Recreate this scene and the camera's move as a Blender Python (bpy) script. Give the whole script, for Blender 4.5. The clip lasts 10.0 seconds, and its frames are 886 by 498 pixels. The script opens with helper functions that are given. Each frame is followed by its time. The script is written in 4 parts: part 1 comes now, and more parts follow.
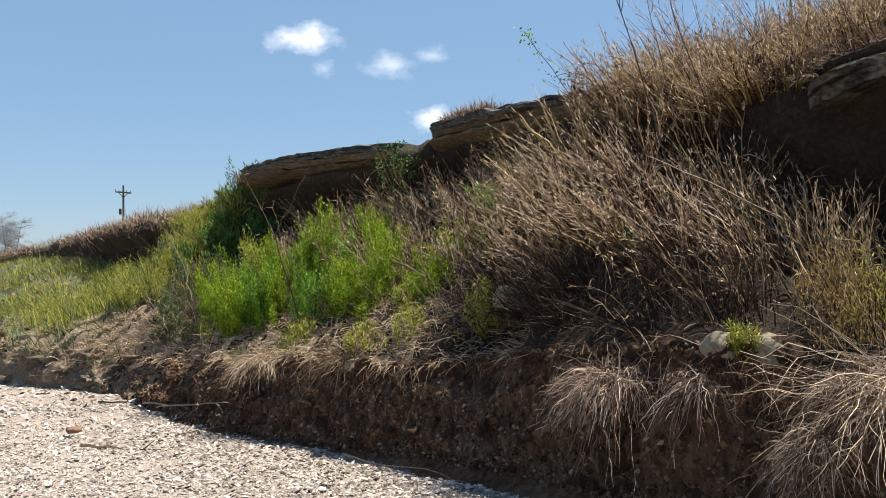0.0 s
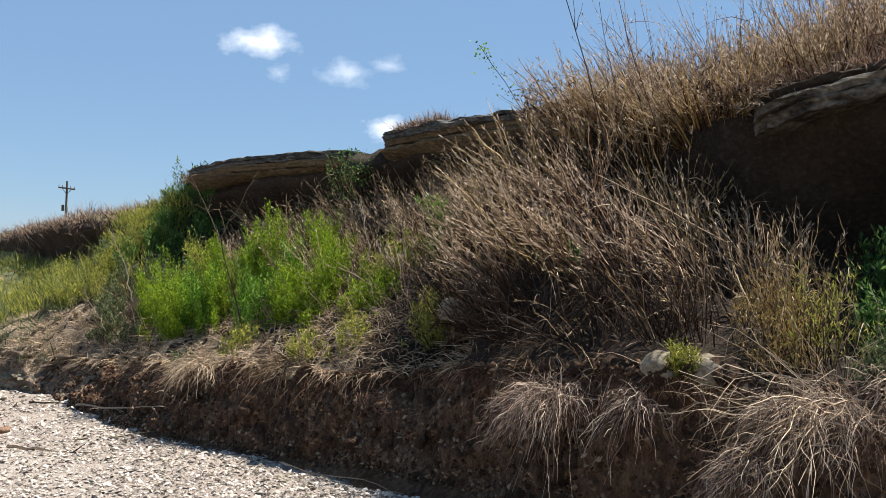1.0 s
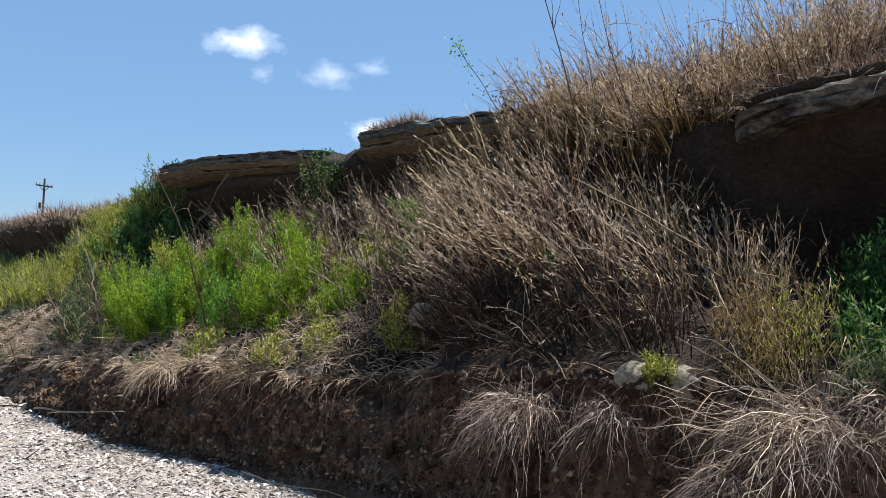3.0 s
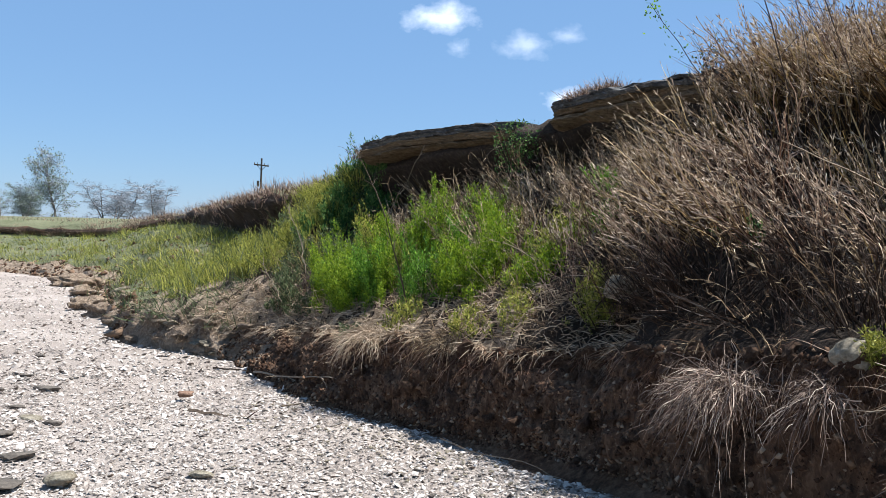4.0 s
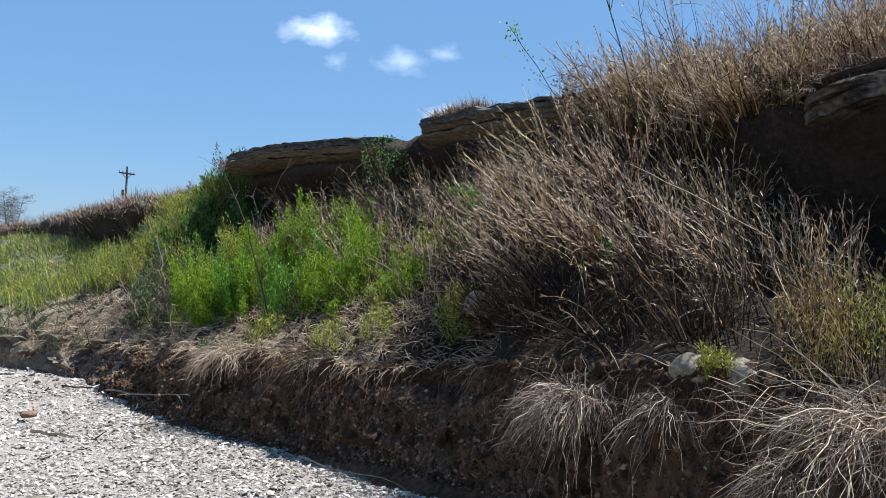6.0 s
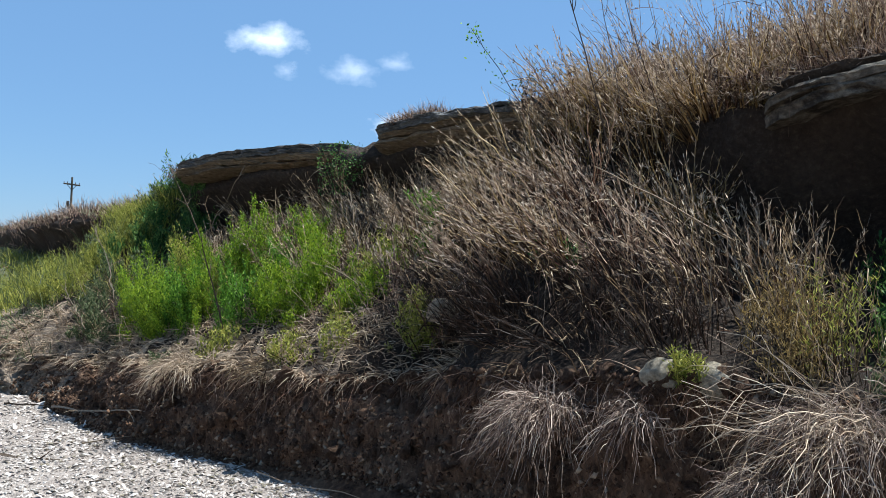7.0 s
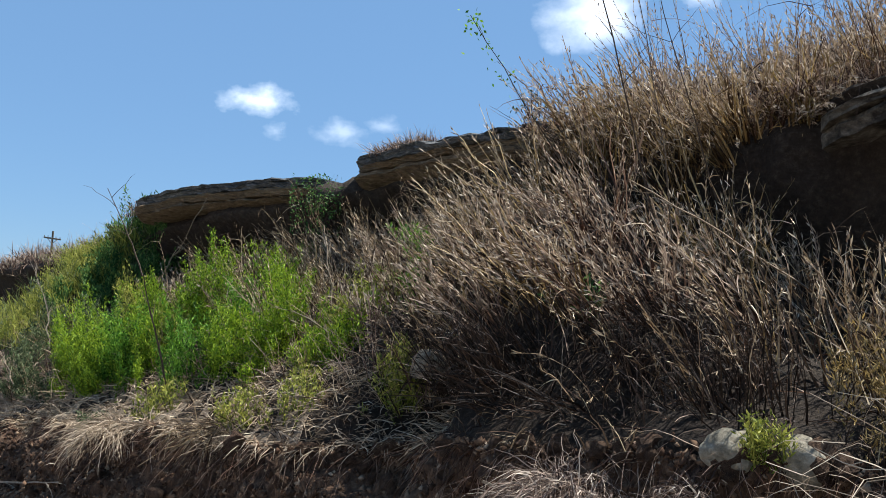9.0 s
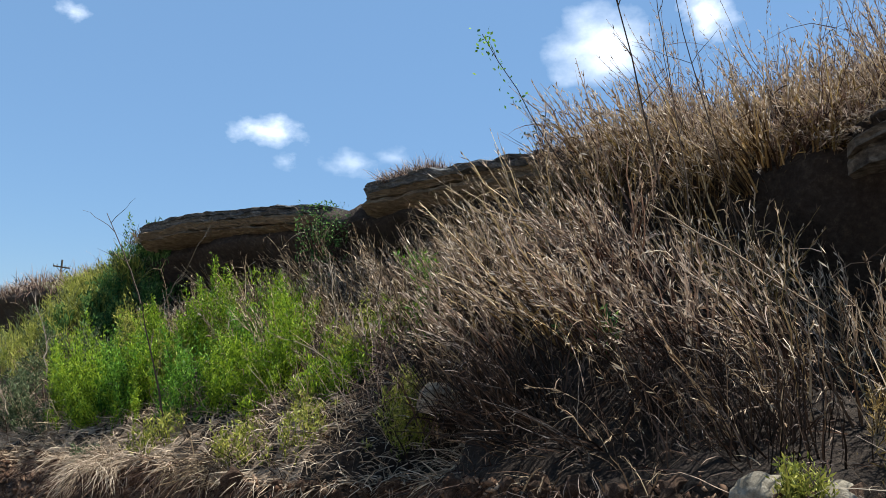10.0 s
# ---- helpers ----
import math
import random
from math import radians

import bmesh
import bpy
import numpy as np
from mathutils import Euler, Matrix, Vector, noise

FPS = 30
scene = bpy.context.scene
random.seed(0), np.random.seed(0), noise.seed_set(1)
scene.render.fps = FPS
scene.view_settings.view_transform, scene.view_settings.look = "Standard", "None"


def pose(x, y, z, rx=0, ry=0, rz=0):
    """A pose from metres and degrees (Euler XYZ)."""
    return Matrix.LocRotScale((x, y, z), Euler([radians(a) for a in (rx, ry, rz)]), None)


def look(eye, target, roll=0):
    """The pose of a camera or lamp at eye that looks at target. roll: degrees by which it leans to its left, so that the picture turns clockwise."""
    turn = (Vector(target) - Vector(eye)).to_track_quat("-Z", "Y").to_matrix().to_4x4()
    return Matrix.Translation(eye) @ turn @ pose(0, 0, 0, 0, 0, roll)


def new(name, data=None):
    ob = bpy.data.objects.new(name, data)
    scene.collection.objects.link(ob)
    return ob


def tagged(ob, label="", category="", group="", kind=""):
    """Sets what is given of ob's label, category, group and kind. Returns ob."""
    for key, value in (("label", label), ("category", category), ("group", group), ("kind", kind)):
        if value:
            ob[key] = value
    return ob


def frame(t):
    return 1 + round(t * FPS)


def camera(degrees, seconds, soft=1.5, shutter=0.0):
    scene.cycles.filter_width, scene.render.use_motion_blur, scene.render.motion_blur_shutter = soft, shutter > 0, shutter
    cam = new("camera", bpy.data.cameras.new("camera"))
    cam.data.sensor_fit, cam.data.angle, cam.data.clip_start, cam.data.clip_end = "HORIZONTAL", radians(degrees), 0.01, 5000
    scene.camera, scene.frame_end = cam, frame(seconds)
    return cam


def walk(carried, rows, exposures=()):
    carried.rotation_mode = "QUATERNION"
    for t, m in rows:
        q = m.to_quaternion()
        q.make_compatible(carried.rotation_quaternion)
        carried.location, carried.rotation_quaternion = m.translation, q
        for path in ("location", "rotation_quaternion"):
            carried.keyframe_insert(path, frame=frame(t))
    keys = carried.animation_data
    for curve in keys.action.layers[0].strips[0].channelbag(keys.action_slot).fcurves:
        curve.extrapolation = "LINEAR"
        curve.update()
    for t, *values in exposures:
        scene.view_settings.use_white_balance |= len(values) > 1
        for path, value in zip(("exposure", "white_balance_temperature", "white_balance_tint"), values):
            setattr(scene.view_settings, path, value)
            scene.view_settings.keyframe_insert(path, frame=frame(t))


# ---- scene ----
cam = camera(54.1, 10.0, 0.7)
METRES, EYE, TILT, LEAN, TURN = 1.95, 1.5, 0.0, 1.0, 0.0
ROWS = [
    (0.0, 0.0, 0.0, 0.0, 0.0, 0.0, -0.0),
    (0.5, -0.0088, 0.0019, -0.0028, -2.53, 0.5, -1.39),
    (1.0, 0.0061, 0.0084, -0.0023, -3.37, 0.81, -2.28),
    (1.5, 0.0197, 0.0021, -0.0037, -5.44, 1.22, -3.22),
    (2.0, 0.0322, 0.0241, -0.004, -5.4, 1.4, -3.29),
    (3.3, 0.0501, 0.1224, 0.001, -3.69, 0.84, -2.89),
    (3.5, 0.0528, 0.1266, 0.002, -0.9, 0.35, -2.97),
    (3.7, 0.0559, 0.1274, 0.0029, 4.25, -0.62, -2.68),
    (4.0, 0.0598, 0.1276, 0.0037, 8.38, -1.43, -2.42),
    (4.5, 0.0618, 0.1272, 0.0041, 10.49, -1.71, -2.18),
    (5.0, 0.0695, 0.1284, 0.0069, 10.06, -2.36, -2.0),
    (5.5, 0.0898, 0.1255, 0.0126, 3.75, -1.35, -2.94),
    (6.0, 0.1044, 0.1288, 0.0095, 0.14, -0.07, -3.23),
    (6.2, 0.1025, 0.1343, 0.0075, -1.54, 0.51, -3.38),
    (7.5, 0.0657, 0.2836, -0.0109, -3.36, 0.79, -2.52),
    (8.0, 0.0871, 0.4126, -0.0234, -4.03, 1.39, -2.28),
    (8.5, 0.12, 0.5799, -0.0415, -2.44, 3.2, -2.88),
    (9.0, 0.0963, 0.7483, -0.0575, -3.99, 4.82, -3.45),
    (9.5, 0.086, 0.8305, -0.0587, -4.23, 5.89, -3.93),
    (10.0, 0.1011, 0.8526, -0.0563, -3.48, 6.84, -3.85),
]
walk(cam, [(t, pose(0, 0, EYE, TILT, LEAN, TURN) @ pose(METRES * x, METRES * y, METRES * z, 90 + pitch, roll, yaw)) for t, x, y, z, yaw, pitch, roll in ROWS],
     [(0.0, 1.14, 6900, 10), (0.8, 1.10, 6750, 10), (2.0, 1.06, 6300, 10), (4.5, 1.11, 5980, 10), (5.5, 1.04, 5800, 8), (6.0, 1.01, 5720, 7), (7.5, 1.06, 5810, 6), (8.0, 1.06, 5800, 6), (8.5, 0.97, 5850, 5), (9.0, 1.05, 6000, 7), (10.0, 1.06, 6130, 8)])

# ---- world and sun ----
SUN_AZ, SUN_EL = radians(74), radians(62)          # from +y towards +x; above the horizon
world = bpy.data.worlds.new("sky")
scene.world = world
world.use_nodes = True
wt = world.node_tree
sky = wt.nodes.new("ShaderNodeTexSky")
sky.sky_type, sky.sun_disc = "NISHITA", False
sky.sun_elevation, sky.sun_rotation = SUN_EL, SUN_AZ
sky.air_density, sky.dust_density, sky.ozone_density = 1.0, 0.0, 3.0
tint = wt.nodes.new("ShaderNodeMix")
tint.data_type, tint.blend_type = "RGBA", "MULTIPLY"
tint.inputs[0].default_value, tint.inputs[7].default_value = 1.0, (0.93, 1.0, 1.06, 1)
wt.links.new(sky.outputs[0], tint.inputs[6])
even = wt.nodes.new("ShaderNodeMix")                # thin high haze evens out the blue
even.data_type = "RGBA"
even.inputs[0].default_value, even.inputs[7].default_value = 0.6, (2.35, 4.1, 6.7, 1)
wt.links.new(tint.outputs[2], even.inputs[6])
wt.links.new(even.outputs[2], wt.nodes["Background"].inputs[0])
wt.nodes["Background"].inputs[1].default_value = 0.055
sun = new("sun", bpy.data.lights.new("sun", "SUN"))
sun.data.energy, sun.data.angle, sun.data.color = 5.0, radians(0.5), (1.0, 0.95, 0.87)
to_sun = Vector((math.sin(SUN_AZ) * math.cos(SUN_EL), math.cos(SUN_AZ) * math.cos(SUN_EL), math.sin(SUN_EL)))
sun.matrix_world = look(to_sun * 50, (0, 0, 0))


# ---- materials ----
def material(name, rough=0.9, spec=0.2):
    m = bpy.data.materials.new(name)
    m.use_nodes = True
    b = m.node_tree.nodes["Principled BSDF"]
    b.inputs["Roughness"].default_value = rough
    b.inputs["Specular IOR Level"].default_value = spec
    return m, m.node_tree, b


def node(tree, kind, **inputs):
    n = tree.nodes.new(kind)
    for key, value in inputs.items():
        n.inputs[key.replace("_", " ")].default_value = value
    return n


def ramp(tree, source, stops):
    r = tree.nodes.new("ShaderNodeValToRGB")
    while len(r.color_ramp.elements) < len(stops):
        r.color_ramp.elements.new(0.5)
    for e, (at, c) in zip(r.color_ramp.elements, stops):
        e.position, e.color = at, (*c, 1)
    tree.links.new(source, r.inputs[0])
    return r.outputs[0]


def mixed(tree, fac, a, b, how="MIX"):
    n = tree.nodes.new("ShaderNodeMix")
    n.data_type, n.blend_type = "RGBA", how
    for value, index in ((fac, 0), (a, 6), (b, 7)):
        if isinstance(value, (int, float)):
            n.inputs[index].default_value = value
        elif isinstance(value, tuple):
            n.inputs[index].default_value = (*value, 1)
        else:
            tree.links.new(value, n.inputs[index])
    return n.outputs[2]


def noise_of(tree, scale, detail=6, rough=0.6, stretch=None):
    co = tree.nodes.new("ShaderNodeTexCoord").outputs["Object"]
    if stretch:
        mp = tree.nodes.new("ShaderNodeMapping")
        mp.inputs["Scale"].default_value = stretch
        tree.links.new(co, mp.inputs[0])
        co = mp.outputs[0]
    n = node(tree, "ShaderNodeTexNoise", Scale=scale, Detail=detail, Roughness=rough)
    tree.links.new(co, n.inputs["Vector"])
    return n.outputs["Fac"]


def bump(tree, b, height, strength, distance):
    n = node(tree, "ShaderNodeBump", Strength=strength, Distance=distance)
    tree.links.new(height, n.inputs["Height"])
    tree.links.new(n.outputs[0], b.inputs["Normal"])


def earthy(name, stops, big, small, strength=0.8, distance=0.03, stretch=None, speck=None):
    """Soil, rock or gravel: two scales of noise in the colour, and relief."""
    m, t, b = material(name)
    coarse, fine = noise_of(t, big, 4, 0.6, stretch), noise_of(t, small, 8, 0.7, stretch)
    c = mixed(t, 0.65, ramp(t, coarse, stops), ramp(t, fine, stops), "MIX")
    if speck:
        co = t.nodes.new("ShaderNodeTexCoord")
        v = node(t, "ShaderNodeTexVoronoi", Scale=speck[0])
        t.links.new(co.outputs["Object"], v.inputs["Vector"])
        c = mixed(t, ramp(t, v.outputs["Distance"], [(0.12, (1, 1, 1)), (0.3, (0, 0, 0))]), c, speck[1])
    t.links.new(c, b.inputs["Base Color"])
    bump(t, b, fine, strength, distance)
    return m


def leafy(name, stops, tips=None, through_light=0.25, tip_mix=0.5):
    """Blades, stems and leaves: every blade has its own colour, paler or darker to its tip, and lets some light through."""
    m, t, b = material(name, 0.6, 0.2)
    g = t.nodes.new("ShaderNodeNewGeometry")
    c = ramp(t, g.outputs["Random Per Island"], stops)
    if tips:
        a = t.nodes.new("ShaderNodeAttribute")
        a.attribute_name = "along"
        c = mixed(t, ramp(t, a.outputs["Fac"], [(0.45, (0, 0, 0)), (1.0, (tip_mix, tip_mix, tip_mix))]), c, tips)
    t.links.new(c, b.inputs["Base Color"])
    if through_light:
        tr = t.nodes.new("ShaderNodeBsdfTranslucent")
        t.links.new(c, tr.inputs[0])
        mx = node(t, "ShaderNodeMixShader", Fac=through_light)
        t.links.new(b.outputs[0], mx.inputs[1])
        t.links.new(tr.outputs[0], mx.inputs[2])
        t.links.new(mx.outputs[0], t.nodes["Material Output"].inputs[0])
    return m


GRAVEL = earthy("shell gravel", [(0.3, (0.12, 0.095, 0.079)), (0.48, (0.29, 0.243, 0.207)), (0.7, (0.49, 0.435, 0.385))], 0.6, 60, 1.0, 0.02)
SOIL = earthy("red-brown clay soil", [(0.34, (0.016, 0.010, 0.007)), (0.5, (0.11, 0.061, 0.036)), (0.72, (0.33, 0.21, 0.13))], 2.2, 24, 1.0, 0.06, (1, 1, 0.35))
# tan earth; its pale tone includes the sunlight on lip and slump
LIT_EARTH = earthy("tan slumped earth toned as sunlit", [(0.32, (0.06, 0.040, 0.026)), (0.5, (0.26, 0.19, 0.132)), (0.72, (0.52, 0.43, 0.32))], 2.0, 24, 1.0, 0.06)
# litter ground, near black with the overhanging grass's shade in its colour
LITTER = earthy("dry litter, dark as grass shade", [(0.3, (0.010, 0.007, 0.004)), (0.5, (0.027, 0.018, 0.012)), (0.75, (0.085, 0.062, 0.042))], 1.3, 40, 1.0, 0.04)
FIELD = earthy("rough pasture", [(0.3, (0.055, 0.066, 0.030)), (0.5, (0.12, 0.125, 0.065)), (0.72, (0.22, 0.21, 0.125))], 0.25, 6, 1.0, 0.06)
ROCK = earthy("weathered ledge rock", [(0.3, (0.045, 0.030, 0.017)), (0.5, (0.18, 0.125, 0.073)), (0.72, (0.38, 0.29, 0.185))], 1.6, 14, 1.0, 0.06, (1, 1, 5))
CAP = earthy("grey lichened cap rock", [(0.32, (0.03, 0.029, 0.028)), (0.5, (0.11, 0.108, 0.105)), (0.72, (0.36, 0.35, 0.33))], 3.0, 18, 1.0, 0.05, (1, 1, 3))
BAND = earthy("stained pale rock band", [(0.42, (0.022, 0.017, 0.013)), (0.53, (0.12, 0.098, 0.073)), (0.70, (0.36, 0.315, 0.245))], 2.6, 9, 1.0, 0.05, (1, 1, 1.6))
# brown earth with the shade of hollows and undercuts in its colour
SHADE_EARTH = earthy("brown earth toned as hollow shade", [(0.3, (0.014, 0.010, 0.0075)), (0.55, (0.055, 0.040, 0.029)), (0.78, (0.15, 0.115, 0.085))], 1.8, 24, 1.0, 0.05)
STONE = earthy("pale limestone", [(0.32, (0.05, 0.04, 0.028)), (0.5, (0.20, 0.17, 0.122)), (0.72, (0.40, 0.36, 0.28))], 5, 30, 0.8, 0.02)
DARK_STONE = earthy("dark wet stone", [(0.3, (0.04, 0.035, 0.03)), (0.5, (0.10, 0.085, 0.07)), (0.75, (0.20, 0.17, 0.14))], 5, 30, 0.8, 0.02)
RED_STONE = earthy("rusty sandstone", [(0.3, (0.09, 0.05, 0.035)), (0.5, (0.20, 0.12, 0.08)), (0.75, (0.34, 0.23, 0.17))], 5, 30, 0.8, 0.02)
WOOD = earthy("grey driftwood", [(0.3, (0.10, 0.075, 0.05)), (0.5, (0.22, 0.17, 0.12)), (0.75, (0.40, 0.34, 0.27))], 3, 40, 0.8, 0.01)
DARK_WOOD = earthy("dark wet wood", [(0.3, (0.03, 0.022, 0.016)), (0.5, (0.07, 0.05, 0.035)), (0.75, (0.14, 0.11, 0.08))], 3, 40, 0.8, 0.01)
POLE_WOOD = earthy("creosoted timber", [(0.3, (0.05, 0.04, 0.035)), (0.5, (0.09, 0.075, 0.06)), (0.75, (0.15, 0.12, 0.10))], 1, 12, 0.5, 0.01)
BARK = earthy("grey bark", [(0.3, (0.12, 0.10, 0.085)), (0.5, (0.22, 0.19, 0.17)), (0.75, (0.32, 0.29, 0.26))], 1, 9, 0.8, 0.02)
OCHRE = leafy("yellow-olive half-dry grass", [(0.0, (0.05, 0.033, 0.011)), (0.5, (0.21, 0.138, 0.042)), (1.0, (0.46, 0.32, 0.115))], (0.50, 0.36, 0.15), 0.3)
DRY = leafy("dry straw", [(0.0, (0.012, 0.007, 0.004)), (0.5, (0.042, 0.023, 0.012)), (0.78, (0.13, 0.078, 0.037)), (0.90, (0.36, 0.26, 0.14)), (1.0, (0.62, 0.52, 0.34))], (0.34, 0.26, 0.16), 0.15)
RUSSET = leafy("russet dead stems", [(0.0, (0.013, 0.006, 0.004)), (0.55, (0.055, 0.026, 0.016)), (0.8, (0.21, 0.115, 0.072)), (1.0, (0.50, 0.36, 0.25))], (0.41, 0.285, 0.20), 0.2)
# pale plume tips; the brown lower stalk stands in for shade among stems
STALK = leafy("brown stalks, shade tone low down", [(0.0, (0.015, 0.008, 0.005)), (0.5, (0.075, 0.042, 0.022)), (0.8, (0.36, 0.255, 0.15)), (1.0, (0.68, 0.55, 0.37))], (0.45, 0.33, 0.20), 0.12)
TANGLE = leafy("tangled dead grass", [(0.0, (0.035, 0.021, 0.016)), (0.45, (0.135, 0.088, 0.066)), (0.8, (0.33, 0.245, 0.185)), (1.0, (0.60, 0.49, 0.38))], None, 0.12)
PALE = leafy("bleached dead stems", [(0.0, (0.15, 0.103, 0.064)), (0.5, (0.32, 0.235, 0.155)), (1.0, (0.57, 0.455, 0.325))], None, 0.1)
GREEN = leafy("fresh green weed", [(0.0, (0.008, 0.030, 0.004)), (0.45, (0.055, 0.17, 0.014)), (1.0, (0.23, 0.41, 0.035))], (0.29, 0.43, 0.05), 0.30)
SPRIG = leafy("yellowish green weed", [(0.0, (0.008, 0.024, 0.003)), (0.4, (0.085, 0.185, 0.010)), (1.0, (0.34, 0.45, 0.022))], (0.43, 0.50, 0.035), 0.30)
# undergrowth strands carry the shade between grass clumps in their colour
SHADE_STEMS = leafy("dead stems dark as deep shade", [(0.0, (0.006, 0.004, 0.003)), (0.5, (0.024, 0.014, 0.009)), (1.0, (0.075, 0.046, 0.030))], None, 0.05)
LIME = leafy("yellow-green grass", [(0.0, (0.035, 0.052, 0.009)), (0.45, (0.19, 0.22, 0.028)), (1.0, (0.46, 0.43, 0.095))], (0.45, 0.42, 0.10), 0.35)
# dark lower stems paint in the shade between clumps; pale tips on top
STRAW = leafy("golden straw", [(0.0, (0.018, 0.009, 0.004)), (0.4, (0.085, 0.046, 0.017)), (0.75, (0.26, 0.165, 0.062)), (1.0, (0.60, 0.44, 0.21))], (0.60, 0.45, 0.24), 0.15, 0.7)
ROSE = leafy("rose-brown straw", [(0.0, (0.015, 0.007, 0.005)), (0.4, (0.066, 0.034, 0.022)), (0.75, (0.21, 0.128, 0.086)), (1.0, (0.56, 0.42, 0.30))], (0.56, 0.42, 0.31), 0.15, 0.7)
HEADS = leafy("bleached seed heads", [(0.0, (0.08, 0.05, 0.032)), (0.5, (0.34, 0.245, 0.16)), (1.0, (0.76, 0.64, 0.49))], None, 0.25)
OLIVE = leafy("dull grey-green weed", [(0.0, (0.021, 0.035, 0.014)), (0.5, (0.077, 0.108, 0.042)), (1.0, (0.189, 0.210, 0.105))], None, 0.3)
DEEP = leafy("dark green broad leaves", [(0.0, (0.015, 0.05, 0.014)), (0.5, (0.055, 0.13, 0.03)), (1.0, (0.18, 0.28, 0.07))], None, 0.35)
# the haze of distance is mixed into this blue-grey twig colour
HAZE_TWIG = leafy("bare twigs, grey with distance haze", [(0.0, (0.19, 0.20, 0.225)), (1.0, (0.29, 0.30, 0.32))], None, 0)
SPRING = leafy("pale spring leaves", [(0.0, (0.12, 0.16, 0.085)), (1.0, (0.22, 0.26, 0.15))], None, 0.3)
FLAKE, _t, _b = material("shell flakes", 0.75, 0.3)
_g = _t.nodes.new("ShaderNodeNewGeometry")
_t.links.new(mixed(_t, 0.25, ramp(_t, _g.outputs["Random Per Island"], [(0.0, (0.03, 0.023, 0.018)), (0.22, (0.15, 0.115, 0.092)), (0.55, (0.36, 0.302, 0.258)), (1.0, (0.66, 0.595, 0.535))]),
                   ramp(_t, noise_of(_t, 60), [(0.3, (0.144, 0.122, 0.101)), (0.7, (0.576, 0.547, 0.504))])), _b.inputs["Base Color"])


# ---- building helpers ----
rng = np.random.default_rng(7)


def mesh_of(name, verts, faces, mats, along=None, index=None, smooth=False):
    me = bpy.data.meshes.new(name)
    me.from_pydata(np.asarray(verts).tolist(), [], np.asarray(faces).tolist() if isinstance(faces, np.ndarray) else faces)
    for m in mats:
        me.materials.append(m)
    if along is not None:
        me.attributes.new("along", "FLOAT", "POINT").data.foreach_set("value", np.asarray(along, np.float32))
    if index is not None:
        me.polygons.foreach_set("material_index", np.asarray(index, np.int32))
    if smooth:
        me.polygons.foreach_set("use_smooth", np.ones(len(me.polygons), bool))
    me.update()
    return me


def thing(name, label, category, at=(0, 0, 0), group="", kind=""):
    ob = new(name)
    ob.location = at
    ob.empty_display_size = 0.1
    return tagged(ob, label, category, group, kind)


def part(name, me, parent, label=""):
    ob = new(name, me)
    ob.parent = parent
    return tagged(ob, label)


def unit(v):
    return v / np.maximum(np.linalg.norm(v, axis=-1, keepdims=True), 1e-9)


